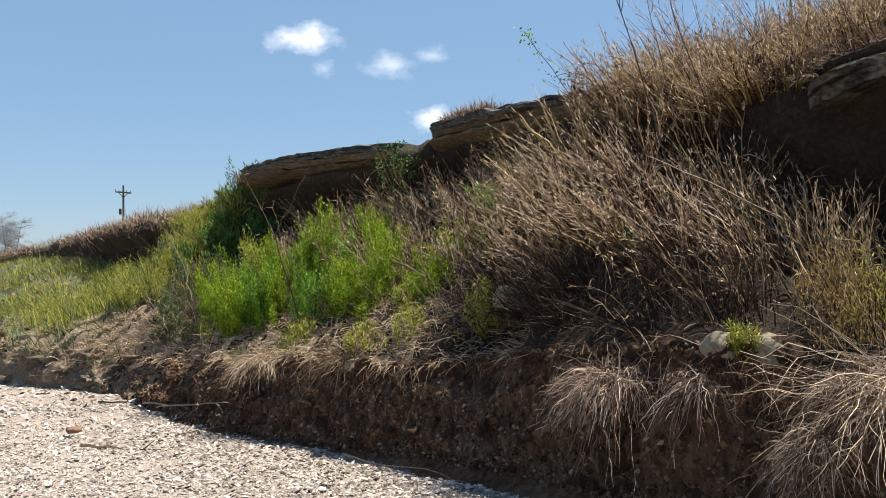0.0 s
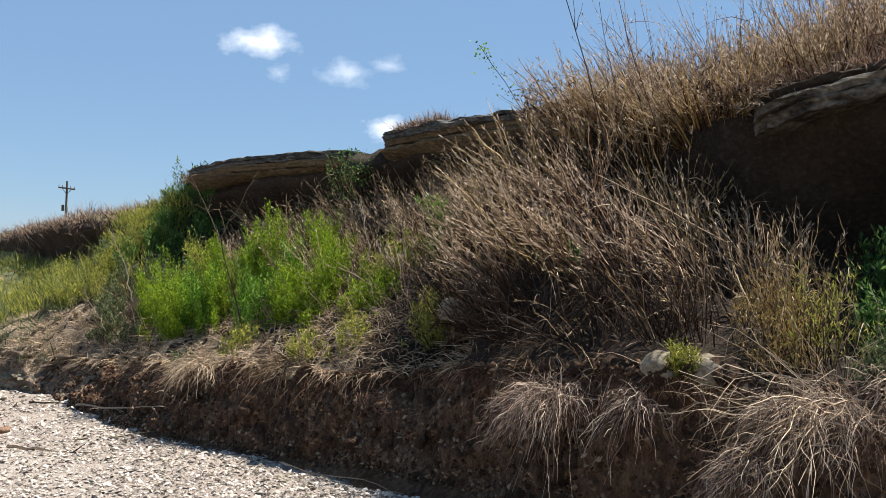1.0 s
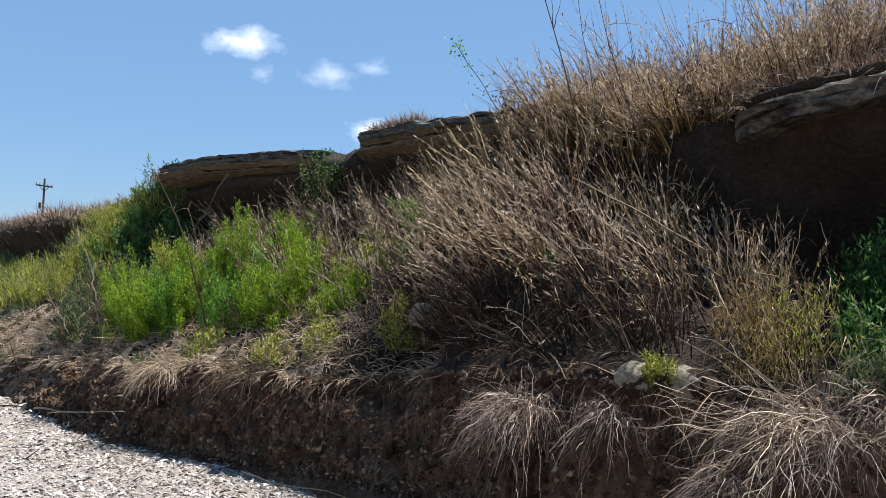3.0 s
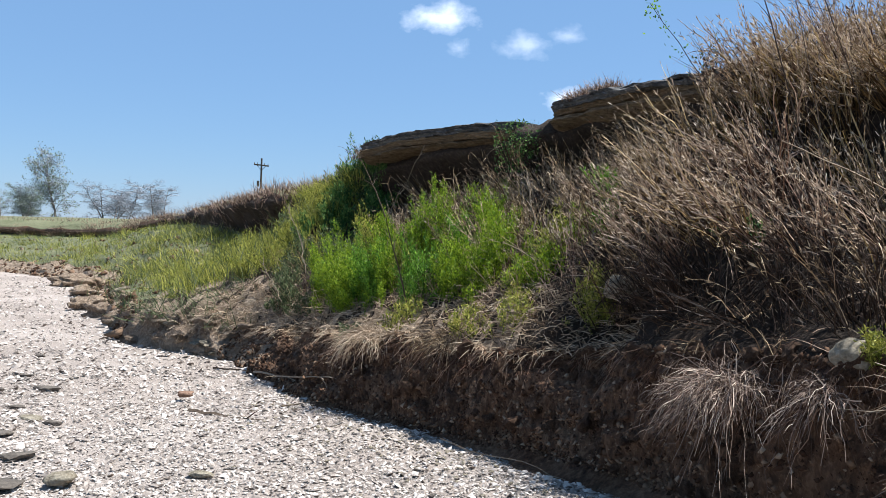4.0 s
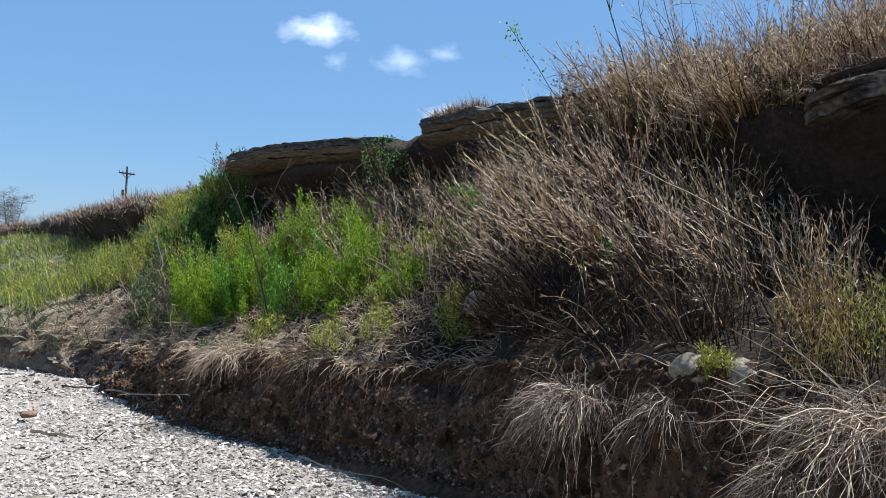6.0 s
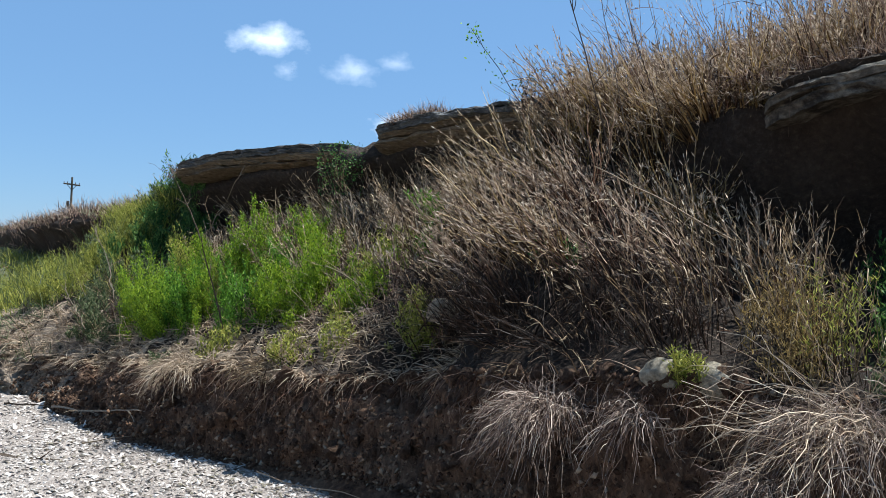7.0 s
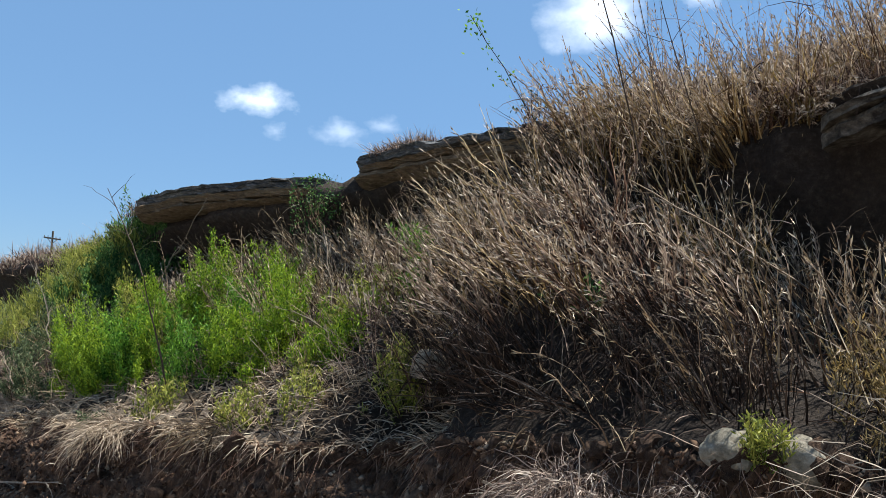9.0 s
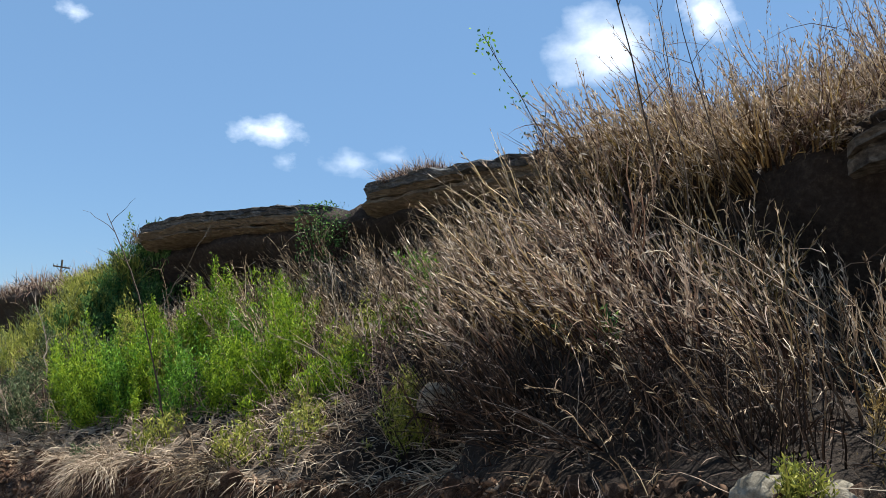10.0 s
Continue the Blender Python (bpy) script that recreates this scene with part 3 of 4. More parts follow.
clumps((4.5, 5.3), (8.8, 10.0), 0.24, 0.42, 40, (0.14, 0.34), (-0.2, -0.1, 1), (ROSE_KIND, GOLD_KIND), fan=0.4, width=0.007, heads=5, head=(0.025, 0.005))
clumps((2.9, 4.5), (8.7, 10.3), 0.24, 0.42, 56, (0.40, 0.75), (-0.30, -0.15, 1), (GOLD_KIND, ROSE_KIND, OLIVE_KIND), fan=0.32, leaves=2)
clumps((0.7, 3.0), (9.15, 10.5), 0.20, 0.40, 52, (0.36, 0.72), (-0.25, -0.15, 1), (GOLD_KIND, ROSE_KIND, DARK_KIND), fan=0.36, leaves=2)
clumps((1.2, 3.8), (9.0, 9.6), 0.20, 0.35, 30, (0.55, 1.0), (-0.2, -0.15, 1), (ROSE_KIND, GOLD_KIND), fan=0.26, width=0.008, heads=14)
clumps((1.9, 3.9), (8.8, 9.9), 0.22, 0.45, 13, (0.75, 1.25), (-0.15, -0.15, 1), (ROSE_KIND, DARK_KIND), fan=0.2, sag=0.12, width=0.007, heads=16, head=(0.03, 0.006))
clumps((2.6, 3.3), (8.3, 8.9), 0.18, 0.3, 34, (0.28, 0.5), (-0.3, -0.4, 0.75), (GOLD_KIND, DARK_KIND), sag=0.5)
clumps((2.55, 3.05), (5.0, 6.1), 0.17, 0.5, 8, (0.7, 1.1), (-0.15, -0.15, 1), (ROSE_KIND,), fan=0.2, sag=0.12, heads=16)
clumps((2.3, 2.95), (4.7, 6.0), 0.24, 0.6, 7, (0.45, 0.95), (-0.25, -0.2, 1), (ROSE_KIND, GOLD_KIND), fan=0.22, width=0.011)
# shade-coloured strands fill the gaps low in the tall grass
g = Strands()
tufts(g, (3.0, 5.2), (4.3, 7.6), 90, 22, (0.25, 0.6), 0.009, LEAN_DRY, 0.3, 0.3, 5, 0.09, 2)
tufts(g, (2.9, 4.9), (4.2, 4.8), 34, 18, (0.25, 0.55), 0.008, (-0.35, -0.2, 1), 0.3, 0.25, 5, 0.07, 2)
weeds_dry = tagged(new("dead_weeds", g.mesh("dead_weeds", SHADE_STEMS)), "dead undergrowth on the bank slope, dark brown as shade", "weeds", kind="stuff")
g = Strands()
tufts(g, (4.8, 7.4), (4.5, 6.4), 80, 16, (0.15, 0.45), 0.007, (-0.35, -0.1, 1), 0.3, 0.25, 5, 0.06, 3)
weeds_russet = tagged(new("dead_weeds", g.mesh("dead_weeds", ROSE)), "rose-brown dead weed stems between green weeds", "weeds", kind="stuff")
g = Strands()
plumes(g, tufts(g, (4.6, 7.2), (4.8, 6.8), 40, 8, (0.4, 0.8), 0.010, (-0.45, -0.1, 1), 0.2, 0.15, 6, 0.09, 4), None, 0.045, 0.006, 14)
tufts(g, (7.7, 8.9), (4.15, 5.2), 44, 7, (0.2, 0.5), 0.006, (-0.3, -0.3, 1), 0.4, 0.3, 6, 0.06, 3)
plumes(g, tufts(g, (2.2, 3.2), (4.4, 5.6), 26, 5, (0.5, 0.95), 0.009, (-0.4, -0.1, 1), 0.2, 0.2, 6, 0.08, 4), None, 0.05, 0.008)
plumes(g, tufts(g, (2.9, 4.9), (4.3, 4.8), 12, 5, (0.35, 0.7), 0.009, (-0.5, -0.3, 1), 0.25, 0.35, 6, 0.08, 3), None, 0.04, 0.006, 10)
tufts(g, (3.0, 6.4), (4.0, 4.5), 40, 5, (0.12, 0.3), 0.006, (-0.5, -0.5, 0.7), 0.35, 0.4, 5, 0.08, 3)
stems_pale = tagged(new("bleached_stems", g.mesh("bleached_stems", STALK)), "bleached dead stalks standing among the dry grass", "weeds", kind="stuff")
g = Strands()
tufts(g, (0.5, 4.8), (9.3, 11.1), 260, 14, (0.25, 0.6), 0.006, (-0.3, -0.1, 1), 0.3, 0.3, 4, 0.09, 3)
tufts(g, (0.8, 3.4), (8.7, 9.3), 70, 12, (0.15, 0.35), 0.007, (-0.4, -0.5, 0.7), 0.3, 0.5, 4, 0.08, 2)
tufts(g, (5.0, 6.4), (9.6, 10.6), 120, 16, (0.08, 0.25), 0.005, (-0.1, 0, 1), 0.35, 0.3, 3, 0.12, 0)
tufts(g, (8.7, 14), (8.8, 10.3), 520, 18, (0.10, 0.36), 0.008, (-0.1, 0, 1), 0.35, 0.3, 3, 0.15, 0)
tufts(g, (9, 15), (10.3, 11.8), 500, 14, (0.1, 0.35), 0.012, (0, 0, 1), 0.35, 0.3, 3, 0.4, 0)
for u in ((9.7, 10.2), (10.5, 10.65), (10.9, 11.25), (11.6, 11.75), (11.9, 12.5), (12.8, 13.0), (13.2, 13.7), (14.0, 14.3), (14.5, 14.9)):
    tufts(g, u, (6.6, 9.4), 22, 16, (0.12, 0.3), 0.010, (-0.2, -0.3, 0.9), 0.35, 0.4, 3, 0.12, 1)


def fringe(s, front, z, back, count, per, length, lean, width=0.006):
    """Grass rooted along the top edge of a ledge."""
    front = np.array(front)
    k = rng.uniform(0, len(front) - 1.001, count)
    i = k.astype(int)
    p = front[i] + (front[i + 1] - front[i]) * (k - i)[:, None]
    h = np.interp(k, np.arange(len(z)), z)
    base = np.stack([p[:, 0], p[:, 1], h - 0.02], 1) + rng.uniform(*back, (count, 1)) * np.array([[0.68, 0.73, 0]])
    base = np.repeat(base, per, 0) + rng.normal(0, 0.04, (count * per, 3)) * (1, 1, 0.1)
    s.ribbons(base, np.array(lean)[None] + rng.normal(0, 0.35, (count * per, 3)), rng.uniform(*length, count * per), width, rng.uniform(0.2, 0.8, count * per), 4, 0.05)


fringe(g, [(2.2, 6.2), (2.7, 5.7), (3.3, 5.25), (4.6, 4.45)], [2.76, 2.82, 2.9, 3.0], (0.15, 0.5), 120, 14, (0.12, 0.3), (-0.3, -0.25, 0.8))
fringe(g, [(-0.05, 9.3), (0.15, 9.1), (0.4, 8.85)], [2.87, 2.91, 2.93], (0.12, 0.45), 110, 18, (0.12, 0.27), (-0.1, 0, 1))
fringe(g, [(0.6, 8.6), (0.9, 8.3), (1.5, 7.6)], [2.94, 2.95, 2.93], (0.3, 0.7), 40, 10, (0.08, 0.25), (-0.1, 0, 1))
fringe(g, [(-2.9, 11.4), (-2.6, 11.2)], [2.4, 2.6], (0.1, 0.6), 30, 12, (0.1, 0.28), (-0.2, 0, 1))
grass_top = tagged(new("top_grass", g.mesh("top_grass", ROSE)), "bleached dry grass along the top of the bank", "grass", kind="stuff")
g = Strands()
tufts(g, (8.6, 9.8), (4.9, 8.3), 340, 18, (0.10, 0.36), 0.009, (-0.1, -0.1, 1), 0.3, 0.3, 3, 0.10, 1)
tufts(g, (9.6, 11), (4.3, 6.7), 230, 28, (0.10, 0.36), 0.009, (-0.1, -0.1, 1), 0.4, 0.35, 3, 0.08, 1)
tufts(g, (11, 14.8), (4.0, 6.7), 330, 28, (0.12, 0.36), 0.012, (-0.1, -0.1, 1), 0.4, 0.35, 3, 0.14, 0)
grass_lime = tagged(new("green_grass", g.mesh("green_grass", LIME)), "fresh yellow-green grass on the low bank slope", "grass", kind="stuff")
g = Strands()
tufts(g, (8.9, 14.5), (3.6, 6.8), 430, 18, (0.12, 0.4), 0.008, (-0.1, -0.1, 1), 0.35, 0.3, 3, 0.2, 1)
grass_olive = tagged(new("grey_green_grass", g.mesh("grey_green_grass", OLIVE)), "grey-green weeds mixed in the bank grass", "grass", kind="stuff")


def litter(s, u, v, count, length, width, flat=0.35):
    p, n = on_bank(rng.uniform(*u, count), rng.uniform(*v, count))
    way = rng.normal(0, 1, (count, 3)) * (1, 1, flat) + n * 0.25
    s.ribbons(p + n * 0.01, way, rng.uniform(*length, count), width, rng.uniform(0.1, 0.6, count), 3, 0.08)


g = Strands()
litter(g, (6.0, 9.4), (3.75, 4.6), 6500, (0.05, 0.22), 0.006)
litter(g, (4.6, 6.0), (3.85, 4.7), 1900, (0.05, 0.22), 0.006)
litter(g, (5.2, 8.2), (4.4, 5.2), 1600, (0.06, 0.25), 0.005)
litter(g, (9.0, 11.5), (1.6, 4.7), 1500, (0.05, 0.22), 0.006)
dead_litter = tagged(new("dead_grass_litter", g.mesh("dead_grass_litter", PALE)), "matted pale dead grass along the lip of the bank", "grass litter", kind="stuff")


def roots(s, u, v, count, length, width):
    p, n = on_bank(rng.uniform(*u, count), rng.uniform(*v, count))
    way = n * 0.5 + rng.normal(0, 0.35, (count, 3)) + np.array([0, 0, -0.75])
    s.ribbons(p, way, rng.uniform(*length, count), width, 0.3, 5, 0.07)


g = Strands()
roots(g, (2.0, 8.6), (2.6, 4.1), 1500, (0.06, 0.3), 0.004)
roots(g, (8.6, 11.0), (2.0, 4.0), 500, (0.05, 0.2), 0.004)
litter(g, (1.4, 7.0), (4.0, 6.8), 1500, (0.06, 0.25), 0.005)
hanging_roots = tagged(new("hanging_roots", g.mesh("hanging_roots", RUSSET)), "fine brown roots hanging over the cut soil face", "roots", kind="stuff")


# ---- leafy weeds: each clump is a thing with its stems and leaves ----
def weed(name, label, category, u, v, stems, height, mat, leaf=(0.035, 0.010), per=34, stem_mat=None, lean=(-0.12, -0.12, 1), spread=0.2, group="", heads=26):
    knots = max(2, stems // heads)
    own = rng.integers(0, knots, stems)
    ku, kv, tall = rng.uniform(*u, knots), rng.uniform(*v, knots), rng.uniform(0.5, 1.12, knots)
    da, db = rng.normal(0, 0.07, stems), rng.normal(0, 0.11, stems)
    p, n = on_bank(np.clip(ku[own] + da, *u), np.clip(kv[own] + db, *v))
    at = p.mean(0)
    h = rng.uniform(*height, stems) * tall[own] * (0.45 + 0.65 * np.exp(-(da / 0.11) ** 2 - (db / 0.16) ** 2))
    way = np.array(lean)[None] + (rng.normal(0, spread, (knots, 3))[own] * 0.8 + rng.normal(0, spread, (stems, 3)) * 0.8) * (1, 1, 0.3)
    ob = thing(name, label, category, at, group)
    s = Strands()
    line = s.tubes(p - (0, 0, 0.03), way, h, 0.0035, 0.06, 5, 0.03)
    tagged(part("stalk", s.mesh("stalk", stem_mat or mat, at), ob), kind="stuff")
    lv = Strands()
    for _ in range(per):
        k = np.minimum(rng.beta(2.2, 1.1, stems) * 5, 4.999)
        i = k.astype(int)
        b = line[np.arange(stems), i] + (line[np.arange(stems), i + 1] - line[np.arange(stems), i]) * (k - i)[:, None]
        w = rng.normal(0, 0.75, (stems, 3)) * (1, 1, 0.4) + (0, 0, 0.9)
        size = rng.uniform(0.6, 1.4, stems)
        lv.leaves(b + rng.normal(0, 0.016, (stems, 3)), w, leaf[0] * size, leaf[1] * size)
    tagged(part("foliage", lv.mesh("foliage", mat, at), ob), kind="stuff")
    return ob


weed("green_weed", "bushy bright green feathery weed on the bank", "weed", (6.2, 7.1), (4.45, 5.4), 320, (0.5, 0.95), SPRIG, (0.027, 0.007), 105, heads=42)
weed("green_weed", "bushy yellow-green feathery weed on the bank", "weed", (7.0, 7.95), (4.3, 5.2), 310, (0.4, 0.9), SPRIG, (0.027, 0.007), 105, heads=42)
weed("green_weed", "deep green leafy weed among yellow-green ones", "weed", (6.5, 7.6), (4.4, 5.2), 170, (0.4, 0.85), GREEN, (0.027, 0.008), 90, heads=40)
weed("green_weed", "yellow-flowering top growth among green weeds", "weed", (7.0, 7.8), (4.5, 5.2), 70, (0.5, 0.75), LIME, (0.035, 0.009), 34)
weed("green_weed", "dull grey-green bushy weeds in front of the ledge", "weed", (7.85, 8.75), (4.25, 5.5), 280, (0.28, 0.55), OLIVE, (0.036, 0.009), 46, heads=16)
weed("green_weed", "green weeds climbing towards the end of the ledge", "weed", (8.5, 9.4), (5.6, 8.2), 200, (0.2, 0.42), OLIVE, (0.055, 0.013), 24)
weed("green_weed", "yellow-green weed clumps on the sunny slope", "weed", (8.7, 9.6), (4.7, 6.8), 420, (0.25, 0.5), LIME, (0.05, 0.008), 30)
weed("green_weed", "pale green weed clumps farther along the slope", "weed", (9.5, 10.8), (4.5, 6.4), 240, (0.2, 0.42), LIME, (0.05, 0.010), 22)
# climbing growth, thickened with dark leaves to stand in for the ledge's shadow
weed("green_weed", "green weeds over the ledge end, also filling in its shadow", "weed", (8.3, 9.0), (5.4, 8.5), 340, (0.3, 0.6), DEEP, (0.05, 0.012), 34)
weed("green_weed", "green weed tuft against the foot of the ledge", "weed", (6.6, 7.2), (5.6, 6.6), 60, (0.35, 0.6), GREEN, (0.04, 0.010), 24)
weed("green_weed", "green feathery weeds mixed with dead stems", "weed", (5.5, 6.35), (4.6, 5.5), 150, (0.3, 0.6), SPRIG, (0.034, 0.008), 44)
weed("olive_weed", "olive-green weed among dead stems", "weed", (5.75, 6.1), (4.9, 5.5), 55, (0.45, 0.7), LIME, (0.035, 0.010), 30)
weed("olive_weed", "yellowish low weed on the lip of the bank", "weed", (4.85, 6.1), (4.1, 4.7), 190, (0.15, 0.38), LIME, (0.03, 0.009), 22)
weed("green_weed", "small green weed half hidden in dry grass", "weed", (5.0, 5.35), (5.1, 5.6), 45, (0.4, 0.65), GREEN, (0.04, 0.011), 26)
weed("green_weed", "short upright green weed on the bank lip", "weed", (6.5, 6.62), (4.05, 4.25), 22, (0.2, 0.38), LIME, (0.035, 0.009), 26)
weed("green_weed", "green sprouts in a pale grass tuft", "weed", (6.95, 7.15), (3.85, 4.05), 22, (0.12, 0.25), OLIVE, (0.035, 0.009), 22)
weed("yellow_weed", "straw-yellow bushy weed beside two boulders", "weed", (2.3, 2.7), (4.0, 4.6), 130, (0.3, 0.6), OCHRE, (0.032, 0.005), 24, DRY, spread=0.3)
weed("green_weed", "fresh green weed below a straw-yellow bush", "weed", (1.9, 2.35), (3.9, 4.4), 60, (0.18, 0.34), OLIVE, (0.028, 0.008), 34)
weed("green_weed", "small yellow-green sprig between two boulders", "weed", (2.82, 2.92), (3.4, 3.8), 26, (0.14, 0.24), LIME, (0.025, 0.007), 34)
weed("broadleaf_weed", "dark green broad-leaved weed before a hollow", "weed", (1.55, 2.1), (4.6, 5.4), 110, (0.5, 0.9), DEEP, (0.04, 0.014), 48)
weed("green_weed", "tall thin pale green stems beside a straw bush", "weed", (2.05, 2.35), (4.1, 4.6), 40, (0.4, 0.7), LIME, (0.032, 0.005), 22, DRY)
weed("broadleaf_weed", "dark green broad-leaved weed in dry grass", "weed", (3.7, 4.1), (4.9, 5.3), 14, (0.2, 0.4), DEEP, (0.05, 0.012), 16)


def vine(label, at, spread, n, mat):
    ob = thing("climbing_plant", label, "plant", at)
    c = np.clip(rng.normal(0, 1, (n, 3)), -1.7, 1.7) * spread
    s = Strands()
    s.tubes(c[:40] * 0.4 - (0, 0, 0.2), rng.normal(0, 0.4, (40, 3)) + (0, -0.1, 1), rng.uniform(0.2, 0.5, 40), 0.003, 0.1, 4, 0.05)
    tagged(part("stalk", s.mesh("stalk", RUSSET), ob), kind="stuff")
    s = Strands()
    s.leaves(c, rng.normal(0, 1, (n, 3)), rng.uniform(0.02, 0.045, n), rng.uniform(0.01, 0.02, n))
    tagged(part("foliage", s.mesh("foliage", mat), ob), kind="stuff")


vine("leafy green vine hanging in the gap between ledges", (-0.47, 9.42, 2.40), (0.13, 0.08, 0.15), 650, DEEP)
vine("small green shrub on top of the ledge edge", (1.25, 7.9, 3.05), (0.10, 0.10, 0.10), 110, OLIVE)


# ---- hanging tufts of dead grass over the cut face ----
def hanging_tuft(label, at, radius, count, reach, mat, sag=(0.3, 1.35), aim=(-0.5, -0.6, 0.45), fan=0.75):
    """A mop of dead blades rooted on the lip, drooping over the cut face."""
    ob = thing("dry_tuft", label, "grass tuft", at, "dead tufts on the lip")
    s = Strands()
    ang = rng.uniform(0, 2 * math.pi, count)
    ring = np.stack([np.cos(ang), np.sin(ang), np.zeros(count)], 1)
    base = ring * (radius * rng.uniform(0, 1, count) ** 0.6)[:, None]
    base[:, 2] += 0.07 * (1 - np.linalg.norm(base[:, :2], axis=1) / radius)
    out = ring * fan + np.array(aim) + rng.normal(0, 0.5, (count, 3))
    ln = rng.uniform(*reach, count)
    line = s.ribbons(base, out, ln, rng.uniform(0.003, 0.006, count), rng.uniform(*sag, count) * 0.8, 7, 0.11, 0.4)
    for _ in range(3):
        k = rng.integers(2, 7, count)
        s.ribbons(line[np.arange(count), k], out * (1, 1, 0) + rng.normal(0, 0.8, (count, 3)) - (0, 0, 0.4), ln * rng.uniform(0.12, 0.4, count), 0.003, 0.4, 3, 0.10)
    tagged(part("grass_mop", s.mesh("grass_mop", mat), ob), kind="stuff")
    s = Strands()
    k = count // 8
    way = rng.normal(0, 0.35, (k, 3)) + (-0.25, -0.3, -0.8)
    s.tubes(rng.normal(0, radius * 0.5, (k, 3)) * (1, 1, 0.2) + (-0.03, -0.03, 0), way, rng.uniform(0.15, 0.4, k), 0.003, 0.1, 6, 0.06)
    tagged(part("root_fringe", s.mesh("root_fringe", RUSSET), ob), kind="stuff")
    return ob


hanging_tuft("mop of dead bleached grass drooping over the soil face", (0.93, 4.84, 0.73), 0.15, 400, (0.17, 0.40), TANGLE, (0.5, 1.5), (-0.55, -0.65, 0.55), 0.85)
hanging_tuft("small drooping tuft of dead straw on the lip", (1.29, 4.42, 0.78), 0.07, 120, (0.10, 0.30), TANGLE, (0.6, 1.6))
hanging_tuft("wide spreading tangle of bleached dead stems on the lip", (2.03, 3.9, 0.84), 0.22, 420, (0.16, 0.38), TANGLE)
hanging_tuft("long bleached branching stems reaching out from the lip", (2.05, 3.85, 0.82), 0.18, 110, (0.4, 0.8), PALE, (0.0, 0.4), (-0.85, -0.3, 0.3), 0.35)
hanging_tuft("straw tuft hanging below a tangle of stems", (1.66, 3.90, 0.58), 0.10, 220, (0.12, 0.28), TANGLE, (0.5, 1.5), (-0.7, -0.4, 0.1), 0.3)
hanging_tuft("tangle of bleached stems beside a dark hollow", (2.4, 3.75, 0.94), 0.22, 240, (0.15, 0.34), TANGLE, (0.2, 1.2))
hanging_tuft("bleached straight stems beside a dark hollow", (2.45, 3.75, 0.92), 0.2, 50, (0.3, 0.55), PALE, (0.0, 0.3), (-0.6, -0.2, 0.55), 0.4)
hanging_tuft("pale dead grass tuft with green sprouts on the lip", (-1.5, 7.28, 0.58), 0.18, 320, (0.14, 0.32), PALE, (0.3, 1.2))
hanging_tuft("low mat of dead straw on the bank lip", (-0.75, 6.95, 0.64), 0.22, 300, (0.1, 0.25), DRY, (0.3, 1.2))
hanging_tuft("bleached dead tuft beside flat stones", (-3.35, 9.75, 0.40), 0.14, 160, (0.15, 0.35), PALE, (0.1, 0.8))


# ---- stones ----
def stone_mesh(name, size, mat, seed, cuts=3, rough=0.22, flat=0.0):
    bm = bmesh.new()
    bmesh.ops.create_icosphere(bm, subdivisions=cuts, radius=1)
    for v in bm.verts:
        q = v.co * 0.9 + Vector((seed * 7.3, seed * 3.1, seed))
        r = 1 + rough * noise.fractal(q, 0.7, 2.1, 3) + 0.4 * rough * noise.noise(q * 4)
        c = v.co * r
        c.z = max(min(c.z, 0.72), -0.6) if flat else c.z
        v.co = Vector((c.x * size[0], c.y * size[1], c.z * size[2]))
    me = bpy.data.meshes.new(name)
    bm.to_mesh(me)
    bm.free()
    me.materials.append(mat)
    if cuts > 2:
        me.polygons.foreach_set("use_smooth", np.ones(len(me.polygons), bool))
    return me


def stone(name, label, category, at, size, mat, seed, turn=0, tip=0, cuts=3, group="", flat=0, rough=0.35):
    ob = new(name, stone_mesh(name, size, mat, seed, cuts, rough, flat))
    ob.matrix_world = pose(*at, tip, 0, turn)
    return tagged(ob, label, category, group)


stone("boulder", "rounded pale limestone boulder lodged in the bank", "boulder", (1.43, 4.48, 0.965), (0.10, 0.085, 0.075), STONE, 1, 20, rough=0.3)
stone("boulder", "pale limestone boulder with a dirty underside", "boulder", (1.64, 4.38, 0.955), (0.105, 0.09, 0.08), STONE, 2, -20, rough=0.3)
stone("boulder", "mossy pale boulder half hidden by dry grass", "boulder", (0.49, 6.26, 1.14), (0.13, 0.11, 0.12), STONE, 3, 40, flat=1)
stone("stone", "pale stone lying under bleached stems", "stone", (2.45, 3.85, 1.0), (0.10, 0.08, 0.06), STONE, 4, 10, flat=1)
for i, (x, y, z, a) in enumerate(((-3.72, 9.72, 0.34, 10), (-3.5, 9.8, 0.38, -20), (-3.85, 9.95, 0.37, 35))):
    stone("flat_stone", "flat pale limestone slab on the bank edge", "stone", (x, y, z), (0.2, 0.13, 0.045), STONE, 10 + i, a, 6, 3, "flat slabs", 1)
for i, (x, y, z, sx, sz, mat) in enumerate(((-6.9, 12.9, 0.05, 0.4, 0.25, LIT_EARTH), (-7.9, 13.9, 0.05, 0.4, 0.22, LIT_EARTH), (-6.1, 11.8, 0.1, 0.4, 0.2, LIT_EARTH), (-6.2, 12.9, 0.4, 0.22, 0.2, STONE),
                                            (-9.6, 16.6, 0.05, 0.4, 0.2, LIT_EARTH), (-11.4, 19.0, 0.05, 0.5, 0.22, LIT_EARTH), (-10.4, 18.2, 0.1, 0.4, 0.25, LIT_EARTH))):
    stone("earth_block", "slumped block of earth at the foot of the bank", "earth block", (x, y, z), (sx * 0.8, sx * 0.55, sz * 0.6), mat, 20 + i, i * 40, 0, 4, "slumped earth", 0, 0.8)
